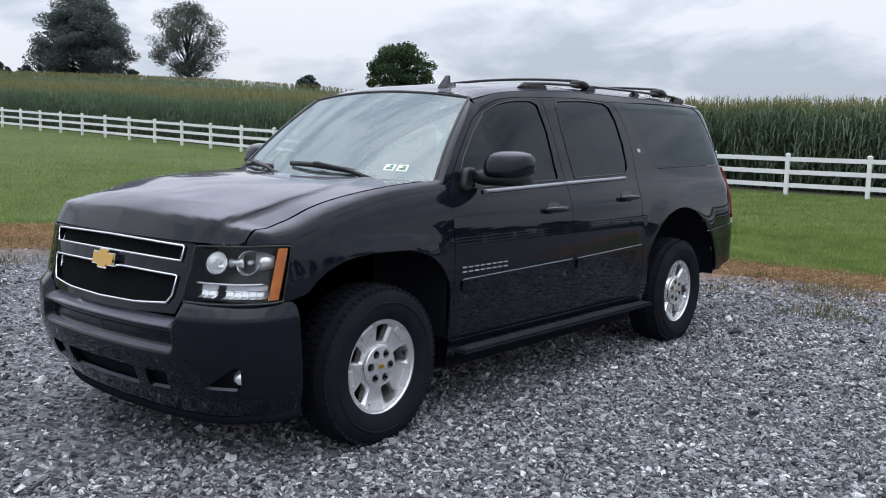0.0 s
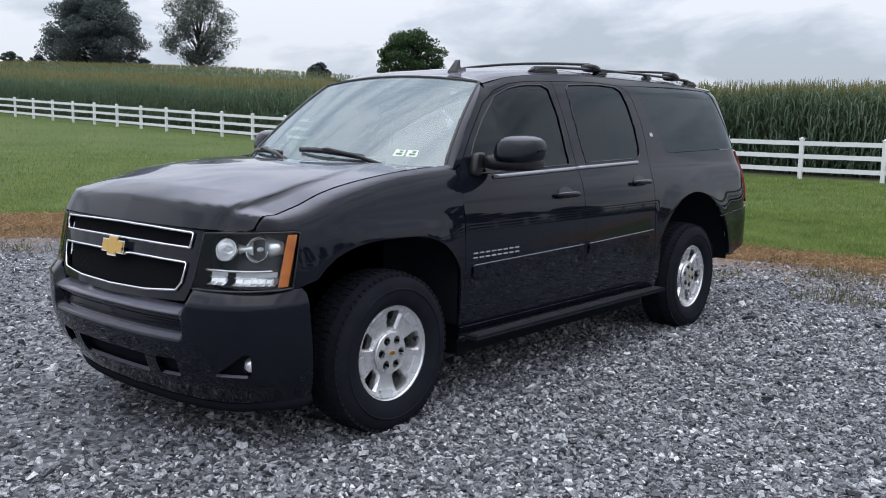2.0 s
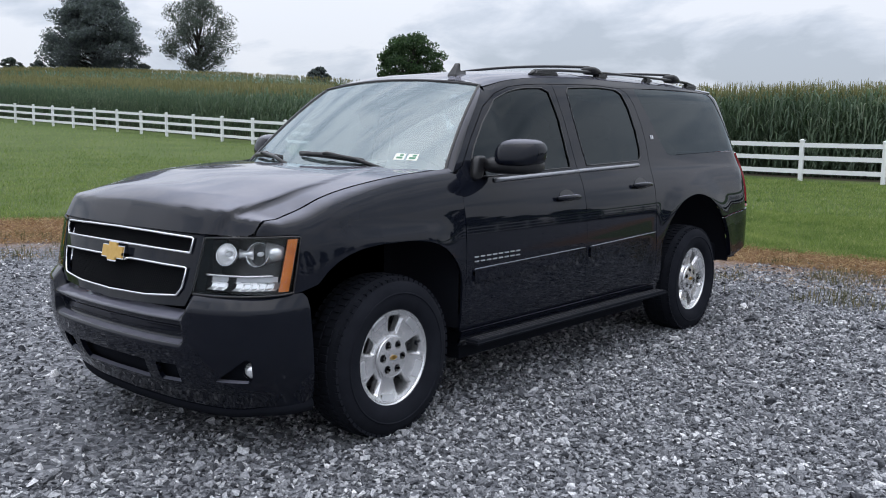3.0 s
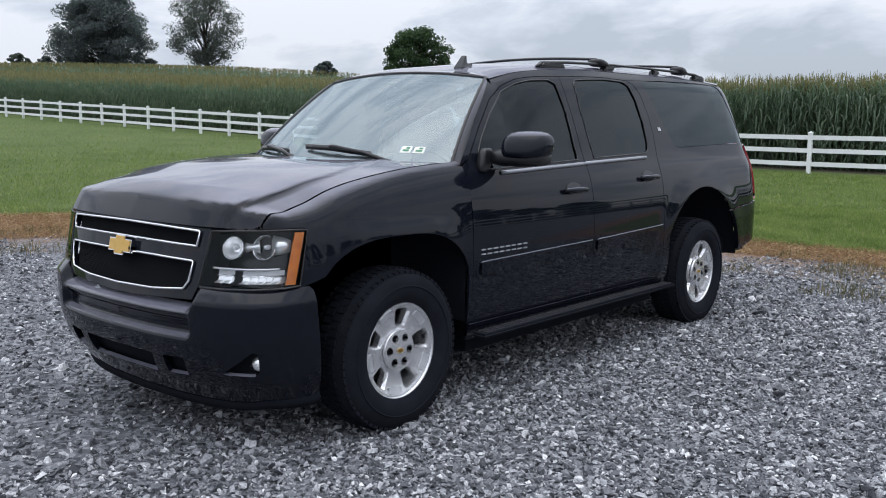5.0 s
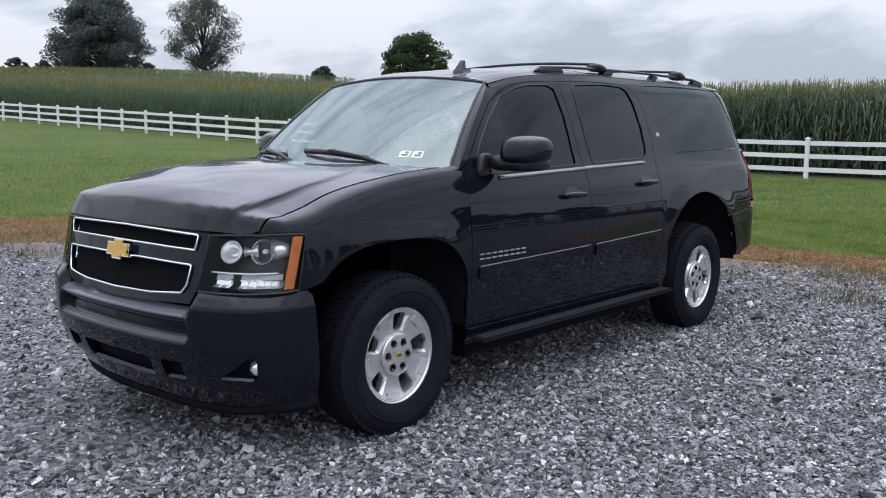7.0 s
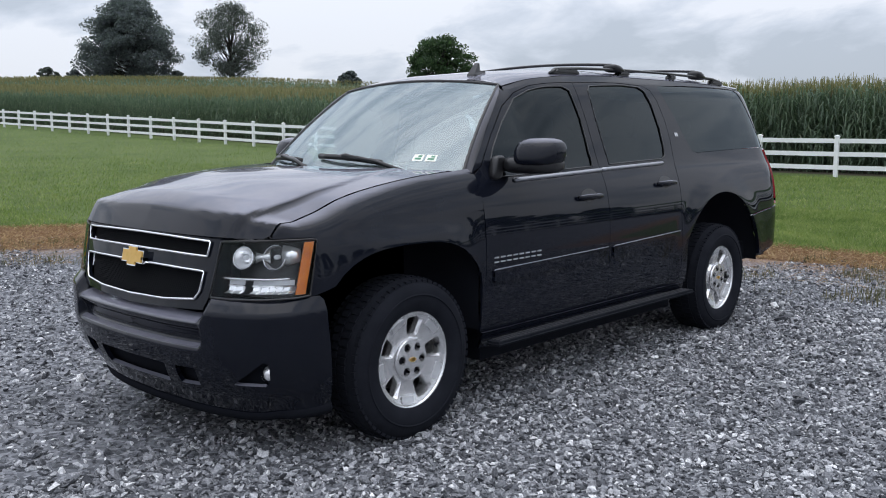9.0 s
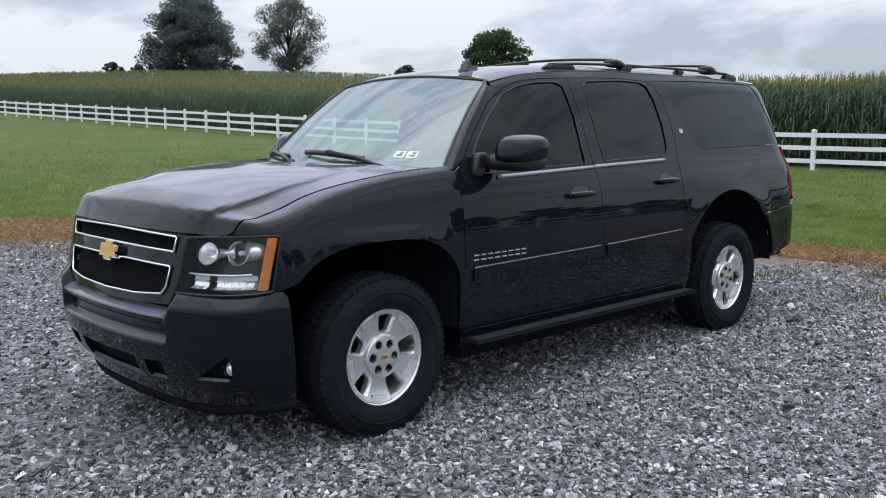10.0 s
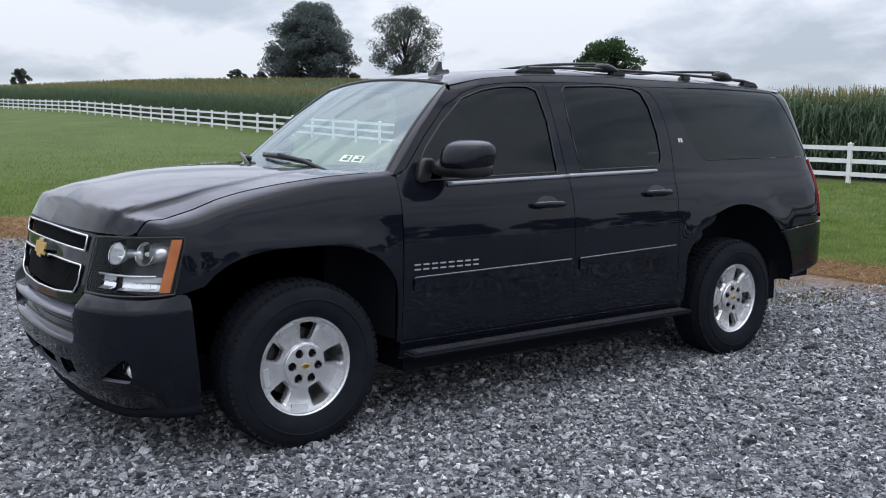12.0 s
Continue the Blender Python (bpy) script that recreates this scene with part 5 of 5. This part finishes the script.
for s in (-1, 1):
    poly = [(s * u, z) for u, z in HL]
    lamp = panel("headlamp", poly, nose, CLEAR, car, thick=0.003, gap=0.002, offset=0.003, step=0.05, label="clear halogen headlamp with amber side marker")
    lines = [[nose(s * (2.2 + 3.9 * k / 12), z) + Vector((0.150 * (1 - k / 22), -s * 0.07 * (k / 12) * (0.4 + 0.6 * k / 12), 0)) for k in range(13)] for z in (0.772, 0.90, 1.035)]
    loft("housing", lines, SATIN, lamp, "black lamp housing")
    ring("lamp_edge", poly, nose, 0.005, SATIN, lamp, 0.0, step=0.05)
    c1, c2 = Vector((-0.778, skew(-0.78, s * 0.695), 0.948)), Vector((-0.690, skew(-0.69, s * 0.800), 0.950))
    d = Vector((-0.88, s * 0.34, 0.32)).normalized()
    for c, r in ((c1, 0.050), (c2, 0.055)):
        part("reflector", bowl(c, d, r, 0.055), REFLECTOR, lamp, "bright reflector bowl", True)
        part("reflector_rim", tube([c + d.to_track_quat("Z", "Y").to_matrix() @ Vector((r * math.cos(k * 0.2856), r * math.sin(k * 0.2856), 0.002)) for k in range(22)], 0.003, True, 6), CHROME, lamp, "", True)
        part("bulb", blob(c.x + 0.016, c.y, c.z, 0.018, 0.011, 0.011, 2.2, 10), BULB, lamp, "frosted bulb", True)
    side = Vector((0.64, s * 0.76, 0))
    part("lamp_bridge", tube([c1 + side * 0.036 + Vector((0.028, 0, 0)), c1.lerp(c2, 0.5) + Vector((0.028, 0, 0)), c2 - side * 0.040 + Vector((0.028, 0, 0))], [0.026, 0.014, 0.030], False, 12), REFLECTOR, lamp, "bright lamp bridge", True)
    part("lamp_barrel", tube([c2 + side * 0.022 + Vector((0.030, 0, 0.006)), c2 + side * 0.066 + Vector((0.026, 0, 0.006)), c2 + side * 0.100 + Vector((0.022, 0, 0.006))], [0.052, 0.040, 0.026], False, 14), REFLECTOR, lamp, "bright lamp barrel", True)
    for u0, u1 in ((2.75, 3.30), (3.52, 4.75)):
        n = int((u1 - u0) / 0.11)
        lines = [[nose(s * (u0 + (u1 - u0) * k / n), z) + Vector((dx + (0.012 if k % 2 else 0.0), -s * 0.020, 0)) for k in range(n + 1)] for z, dx in ((0.798, 0.030), (0.808, 0.052), (0.824, 0.056), (0.834, 0.040))]
        loft("lower_reflector", lines, REFLECTOR, lamp, "ribbed lower reflector", False)
        lines = [[nose(s * (u0 + (u1 - u0) * k / 8), z) + Vector((0.052, -s * 0.020, 0)) for k in range(9)] for z in (0.834, 0.856)]
        loft("reflector_grid", lines, ALLOYDULL, lamp, "dull upper reflector", False)
    strip("divider", [(s * 2.55, 0.868), (s * 4.85, 0.868)], nose, 0.006, REFLECTOR, lamp, -0.035, step=0.1)
    am = [(s * 5.12, 0.798), (s * 5.74, 0.798), (s * 5.86, 1.02), (s * 5.30, 1.02)]
    panel("amber_marker", am, nose, AMBER, lamp, thick=0.012, gap=0, offset=-0.006, step=0.05, label="amber side marker")

# rear: gate, glass, bumper
def tail(y, z):
    return Vector((4.0 - lean(z) + 0.985 * (rear_x(z) - 4.0) + 0.02 * (1 - (y / 0.7) ** 2), y, z))


gate = panel("tailgate", [(-0.62, 0.85), (0.62, 0.85), (0.62, 1.30), (0.50, 1.83), (-0.50, 1.83), (-0.62, 1.30)], tail, PAINT, car, [[(-0.5, 1.33), (0.5, 1.33), (0.42, 1.75), (-0.42, 1.75)]], out=Vector((1, 0, 0)))
panel("window", [(-0.5, 1.33), (0.5, 1.33), (0.42, 1.75), (-0.42, 1.75)], tail, TINT, gate, thick=0.004, gap=0.001, out=Vector((1, 0, 0)), label="dark tinted rear glass")
part("rear_bumper", boxes((4.42, 4.60, -0.72, 0.72, 0.64, 0.84)), PAINT, car, bevel=0.04)

# underside and cabin floor
part("underbody", boxes((-0.60, 4.30, -0.60, 0.60, 0.24, 0.55), (0.62, 2.70, -0.86, 0.86, 0.25, 0.50), (3.86, 4.35, -0.84, 0.84, 0.45, 0.60)), DARK, car, "dark underbody")
part("engine_bay", boxes((-0.78, 0.30, -0.60, 0.60, 0.55, 1.0)), DARK, car)
part("firewall", boxes((0.57, 0.62, -0.83, 0.83, 0.4, 1.20)), DARK, car)

# ---- wheels ----
def revolve(profile, n=56):
    """A ring round the y axis through (radius, y) points."""
    bm = bmesh.new()
    rows = [[bm.verts.new((r * math.cos(k * 6.28318 / n), y, r * math.sin(k * 6.28318 / n))) for k in range(n)] for r, y in profile]
    for a, b in zip(rows, rows[1:]):
        for k in range(n):
            bm.faces.new((a[k], a[(k + 1) % n], b[(k + 1) % n], b[k]))
    return bm


dish = spline([0.0, 0.055, 0.092, 0.102, 0.15, 0.205, 0.222, 0.236], [-0.052, -0.052, -0.050, -0.036, -0.038, -0.050, -0.056, -0.060])


def face(a, b):
    return Vector((a, dish(math.hypot(a, b)), b))


def build_wheel(angle):
    w = new("wheel")
    w.parent = car
    tagged(w, "black tyre on a silver five-window alloy wheel")
    tyre = revolve([(0.232, 0.10), (0.25, 0.122), (0.30, 0.134), (0.345, 0.130), (0.378, 0.112), (0.394, 0.085), (0.399, 0.04), (0.400, 0.0), (0.399, -0.04), (0.394, -0.085), (0.378, -0.112), (0.345, -0.130), (0.30, -0.134), (0.25, -0.122), (0.232, -0.10)], 72)
    part("tyre", tyre, RUBBER, w, "black all-terrain rubber tyre", True)
    # tread blocks and a sidewall rib
    bm = bmesh.new()
    for k in range(64):
        for y0, y1, dk in ((-0.112, -0.066, 0.0), (-0.056, -0.006, 0.5), (0.006, 0.056, 0.0), (0.066, 0.112, 0.5)):
            m = Matrix.Rotation((k + dk) * 6.28318 / 64, 4, "Y") @ Matrix.Translation((0, (y0 + y1) / 2, 0.398 - (0.012 if abs(y0 + y1) > 0.12 else 0)))
            bmesh.ops.create_cube(bm, size=1, matrix=m @ Matrix.Diagonal((0.028, y1 - y0, 0.014, 1)))
    part("tread", bm, RUBBER, w)
    part("sidewall_rib", revolve([(0.316, -0.1335), (0.319, -0.1375), (0.324, -0.1375), (0.327, -0.133)], 72), RUBBER, w, "", True)
    part("rim", revolve([(0.205, 0.10), (0.212, 0.0), (0.216, -0.06), (0.224, -0.084), (0.231, -0.100), (0.239, -0.108), (0.2425, -0.104), (0.2425, -0.098)], 64), ALLOY, w, "silver alloy rim", True)
    def front(a, b):
        return face(a, b) + Vector((0, -0.040, 0))

    def circle(r, n=60):
        return [(r * math.cos(k * 6.28318 / n), r * math.sin(k * 6.28318 / n)) for k in range(n)]

    def opening(a, grow, n=2):
        pts = []
        for r, d in ((0.126 - grow, -13), (0.121 - grow, 0), (0.126 - grow, 13), (0.206 + grow * 0.35, 12.5), (0.210 + grow * 0.35, 0), (0.206 + grow * 0.35, -12.5)):
            b = a + radians(d + (1 if d > 0 else -1 if d < 0 else 0) * grow * 380)
            pts.append((r * math.cos(b), r * math.sin(b)))
        return rounded(pts, 0.010, n)

    # broad spokes round five openings with sloping walls
    holes = [opening(radians(angle + 72 * k), 0.009) for k in range(5)]
    panel("spokes", circle(0.226), front, ALLOY, w, holes + [circle(0.101, 40)], step=0.014, thick=0.020, gap=0.0, out=Vector((0, -1, 0)))
    for k in range(5):
        a = radians(angle + 72 * k)
        wide, slim = opening(a, 0.009), opening(a, 0.0)
        wide, slim = wide + wide[:1], slim + slim[:1]
        loft("opening_wall", [[front(x, z) for x, z in wide], [front(x, z) + Vector((0, 0.016, 0)) for x, z in slim], [front(x, z) + Vector((0, 0.050, 0)) for x, z in slim]], ALLOY, w, "", False)
        # raised pad at the spoke's end
        a = radians(angle + 36 + 72 * k)
        pts = [(r * math.cos(a + radians(d)), r * math.sin(a + radians(d))) for r, d in ((0.186, -13), (0.186, 0), (0.186, 13), (0.219, 11.5), (0.220, 0), (0.219, -11.5))]
        panel("spoke_pad", rounded(pts, 0.006, 2), front, ALLOYDULL, w, step=0.02, thick=0.006, gap=0.0, offset=0.005, out=Vector((0, -1, 0)))
    lugs = []
    for k in range(6):
        a = radians(angle + 36 + 60 * k)
        lugs.append([(0.068 * math.cos(a) + 0.0215 * math.cos(j * 0.5236), 0.068 * math.sin(a) + 0.0215 * math.sin(j * 0.5236)) for j in range(12)])
    hub = panel("hub_cover", circle(0.098, 40), lambda a, b: Vector((a, -0.094 - 0.004 * (1 - (a * a + b * b) / 0.0096), b)), ALLOY, w, lugs, step=0.014, thick=0.022, gap=0.0, out=Vector((0, -1, 0)), label="round hub cover with six bolt holes")
    part("hub_edge", revolve([(0.096, -0.086), (0.0985, -0.0945), (0.1015, -0.0945), (0.103, -0.080)], 48), ALLOY, w, "", True)
    part("hub_well", revolve([(0.103, -0.082), (0.101, -0.062), (0.02, -0.060)], 32), DARK, w)
    for k in range(6):
        a = radians(angle + 36 + 60 * k)
        bm = bmesh.new()
        bmesh.ops.create_cone(bm, cap_ends=True, segments=6, radius1=0.012, radius2=0.010, depth=0.026, matrix=Matrix.Translation((0.068 * math.cos(a), -0.070, 0.068 * math.sin(a))) @ Matrix.Rotation(radians(90), 4, "X"))
        part("lug_nut", bm, DARK, w)
    # small plain gold mark on the centre cap
    part("cap_mark", boxes((-0.020, 0.020, -0.104, -0.100, -0.006, 0.006), (-0.008, 0.008, -0.104, -0.100, -0.011, 0.011)), GOLD, w, "plain gold mark")
    a = radians(angle + 72 * 4)
    part("valve_stem", tube([Vector((0.205 * math.cos(a), -0.060, 0.205 * math.sin(a))), Vector((0.188 * math.cos(a), -0.084, 0.188 * math.sin(a)))], [0.008, 0.005], False, 6), RUBBER, w)
    part("brake_disc", revolve([(0.07, 0.03), (0.07, -0.005), (0.165, -0.005), (0.165, 0.03), (0.07, 0.03)], 40), SATIN, w, "dark brake disc")
    bm = bmesh.new()
    bmesh.ops.create_cone(bm, cap_ends=True, segments=40, radius1=0.21, radius2=0.21, depth=0.02, matrix=Matrix.Translation((0, 0.09, 0)) @ Matrix.Rotation(radians(90), 4, "X"))
    part("wheel_backing", bm, DARK, w)
    return w


for (x, s), ang in zip(((0.0, -1), (3.302, -1), (0.0, 1), (3.302, 1)), (81, 65, 20, 40)):
    w = build_wheel(ang)
    w.matrix_basis = Matrix.Translation((x, s * (0.858 if x < 1 else 0.845), 0.390)) @ (Matrix.Identity(4) if s < 0 else Matrix.Rotation(radians(180), 4, "Z"))

# ---- mirrors ----
for s in (-1, 1):
    mir = new("door_mirror")
    mir.parent = car
    mir.location = (0, -0.06 if s > 0 else 0, 0)
    tagged(mir, "gloss black door mirror")
    bm = blob(0.842, s * 1.088, 1.372, 0.106, 0.122, 0.083, 2.9)
    for v in bm.verts:
        t = (v.co.y * s - 0.97) / 0.23
        v.co.x += 0.05 * t - 0.02 + 0.02 * (v.co.z - 1.37) / 0.08
        if v.co.z < 1.322:
            v.co.z = 1.322 + (v.co.z - 1.322) * 0.5
    part("mirror_cap", bm, PAINT, mir, "", True)
    bm = blob(0.825, s * 1.045, 1.312, 0.094, 0.154, 0.048, 3.4)
    for v in bm.verts:
        v.co.x += 0.06 * ((v.co.y * s - 0.92) / 0.28) - 0.01
    part("mirror_base", bm, SATIN, mir, "satin black lower shell", True)
    foot = blob(0.712, s * 0.898, 1.298, 0.042, 0.026, 0.064, 4.5)
    for v in foot.verts:
        v.co.x += 0.25 * (v.co.z - 1.285)
    part("mirror_foot", foot, SATIN, mir, "", True)
    bm = blob(0.915, s * 1.09, 1.382, 0.006, 0.09, 0.058, 3.5)
    part("mirror_face", bm, MIRROR, mir, "mirror glass", True)

# ---- roof rack, aerial, wipers ----
def roof_at(x, y):
    return 1.25 + (roof_prof(abs(y)) - 1.25) * lift(x)


rack = new("roof_rack")
rack.parent = car
rack.matrix_basis = Matrix.Translation((-0.068, 0, 0)) @ Matrix.Diagonal((1, 0.633 / 0.565, 1, 1))
tagged(rack, "black roof rails with two cross bars")
for s in (-1, 1):
    xs = [1.62, 1.66, 1.74, 1.95, 2.4, 3.0, 3.5, 3.78, 3.90, 3.95]
    hs = [0.004, 0.018, 0.026, 0.030, 0.034, 0.036, 0.036, 0.034, 0.022, 0.002]
    part("rail", tube([Vector((x, s * 0.565, roof_at(x, 0.565) + h)) for x, h in zip(xs, hs)], [0.010, 0.014, 0.016, 0.013, 0.012, 0.012, 0.013, 0.016, 0.014, 0.010], False, 8, 0.75), SATIN, rack, "", True)
    for x, l in ((1.78, 0.15), (2.46, 0.075), (3.13, 0.05), (3.84, 0.10)):
        bm = boxes((x - l, x + l, s * 0.565 - 0.022, s * 0.565 + 0.022, roof_at(x, 0.565) - 0.006, roof_at(x, 0.565) + 0.030))
        for v in bm.verts:
            if v.co.z > roof_at(x, 0.565):
                v.co.x = x + (v.co.x - x) * 0.72
        part("foot", bm, SATIN, rack, bevel=0.010)
for x in (2.345, 3.53):
    z = 1.928 if x < 3 else 1.936
    part("cross_bar", tube([Vector((x, y, z + 0.026 * (1 - (y / 0.56) ** 2))) for y in np.linspace(-0.55, 0.55, 15)], 0.018, False, 8, 0.55), SATIN, rack, "", True)
    for s in (-1, 1):
        low = roof_at(x, 0.565) + 0.03
        bm = blob(x + 0.02, s * 0.545, (z + low) / 2 - 0.004, 0.080, 0.050, (z - low) / 2 + 0.010, 3.4, 16)
        for v in bm.verts:
            t = (v.co.z - low) / (z - low)
            v.co.x = x + (v.co.x - x) * (1.0 - 0.45 * t) + 0.03 * (1 - t)
        part("clamp", bm, SATIN, rack, "", True)

fz = roof_at(1.22, 0.33)
bm = bmesh.new()
fin = [(-0.070, 0.0), (-0.064, 0.018), (-0.030, 0.070), (-0.014, 0.088), (0.000, 0.086), (0.004, 0.046), (0.022, 0.040), (0.046, 0.046), (0.058, 0.038), (0.050, 0.022), (0.026, 0.010), (0.020, 0.0)]
l0 = [bm.verts.new((1.225 + x, -0.33 - (0.030 if z < 0.02 else 0.014), fz - 0.004 + z)) for x, z in fin]
l1 = [bm.verts.new((1.225 + x, -0.33 + (0.030 if z < 0.02 else 0.014), fz - 0.004 + z)) for x, z in fin]
bm.faces.new(l0)
bm.faces.new(l1[::-1])
for i in range(len(fin)):
    j = (i + 1) % len(fin)
    bm.faces.new((l0[j], l0[i], l1[i], l1[j]))
part("aerial", bm, SATIN, car, "small black roof aerial fin", bevel=0.004)

for a0, w0, a1, w1, pa in ((-0.52, 0.07, 0.05, 0.115, -0.72), (0.22, 0.07, 0.78, 0.085, 0.02)):
    wp = new("wiper")
    wp.parent = car
    tagged(wp, "black windscreen wiper")
    up = Vector((-0.66, 0, 0.75))
    pts = [screen(a0 + (a1 - a0) * k / 6, w0 + (w1 - w0) * k / 6) + up * (0.018 + 0.012 * math.sin(k / 6 * 3.14)) for k in range(7)]
    part("blade", tube(pts, 0.0105, False, 6, 1.6), SATIN, wp, "", True)
    mid = pts[3]
    part("arm", tube([screen(pa, -0.02) + up * 0.02, screen(pa, 0.0).lerp(mid, 0.5) + up * 0.035, mid + up * 0.02], [0.015, 0.011, 0.009], False, 6), SATIN, wp, "", True)
    part("joint", blob(mid.x, mid.y, mid.z + 0.012, 0.018, 0.032, 0.011, 3, 12), SATIN, wp, "", True)

# windscreen stickers
for a0 in (-0.745, -0.825):
    st_ = panel("sticker", [(a0, 0.115), (a0 + 0.065, 0.115), (a0 + 0.065, 0.175), (a0, 0.175)], screen, STICKER, car, thick=0.001, gap=0, offset=0.0015, step=0.05, out=Vector((-0.6, 0, 0.7)), label="white inspection sticker with green print")
    panel("print_bar", [(a0 + 0.012, 0.127), (a0 + 0.05, 0.127), (a0 + 0.05, 0.143), (a0 + 0.012, 0.143)], screen, STICKERGREEN, st_, thick=0.001, gap=0, offset=0.003, step=0.05, out=Vector((-0.6, 0, 0.7)))
    panel("print_bar", [(a0 + 0.012, 0.150), (a0 + 0.035, 0.150), (a0 + 0.035, 0.166), (a0 + 0.012, 0.166)], screen, STICKERGREEN, st_, thick=0.001, gap=0, offset=0.003, step=0.05, out=Vector((-0.6, 0, 0.7)))

# ---- cabin ----
part("dashboard", blob(0.60, 0, 1.10, 0.24, 0.80, 0.115, 5.0, 28), CABIN, car, "grey dashboard", True)
part("cabin_floor", boxes((0.62, 2.66, -0.80, 0.80, 0.55, 0.60), (2.66, 4.2, -0.57, 0.57, 0.55, 0.60)), CABIN, car)
for s in (-1, 1):
    part("door_lining", boxes((0.6, 2.62, s * 0.86 - 0.02, s * 0.86 + 0.02, 0.58, 1.23), (2.62, 4.1, s * 0.84 - 0.02, s * 0.84 + 0.02, 1.075, 1.25)), CABIN, car)


def seat(x, y, w=0.52):
    st0 = new("seat")
    st0.parent = car
    tagged(st0, "grey seat with headrest")
    part("cushion", blob(x, y, 0.82, 0.27, w / 2, 0.11, 4, 16), CLOTH, st0, "", True)
    bm = blob(x + 0.30, y, 1.12, 0.09, w / 2 - 0.01, 0.32, 4, 16)
    for v in bm.verts:
        v.co.x += (v.co.z - 0.85) * 0.25
    part("backrest", bm, CLOTH, st0, "", True)
    part("headrest", blob(x + 0.44, y, 1.52, 0.055, 0.13, 0.085, 3, 14), CLOTH, st0, "", True)


for x, ys in ((1.25, (-0.42, 0.42)), (2.25, (-0.42, 0.42)), (3.1, (-0.42, 0.42))):
    for y in ys:
        seat(x, y)
sw = [Vector((0.86 + 0.08 * math.sin(k * 0.3142) * -1, -0.42 + 0.19 * math.cos(k * 0.3142), 1.17 + 0.17 * math.sin(k * 0.3142))) for k in range(20)]
part("steering_wheel", tube(sw, 0.015, True, 8), CABIN, car, "", True)
part("rear_view_mirror", blob(0.98, 0, 1.66, 0.02, 0.12, 0.035, 3, 14), CABIN, car, "", True)
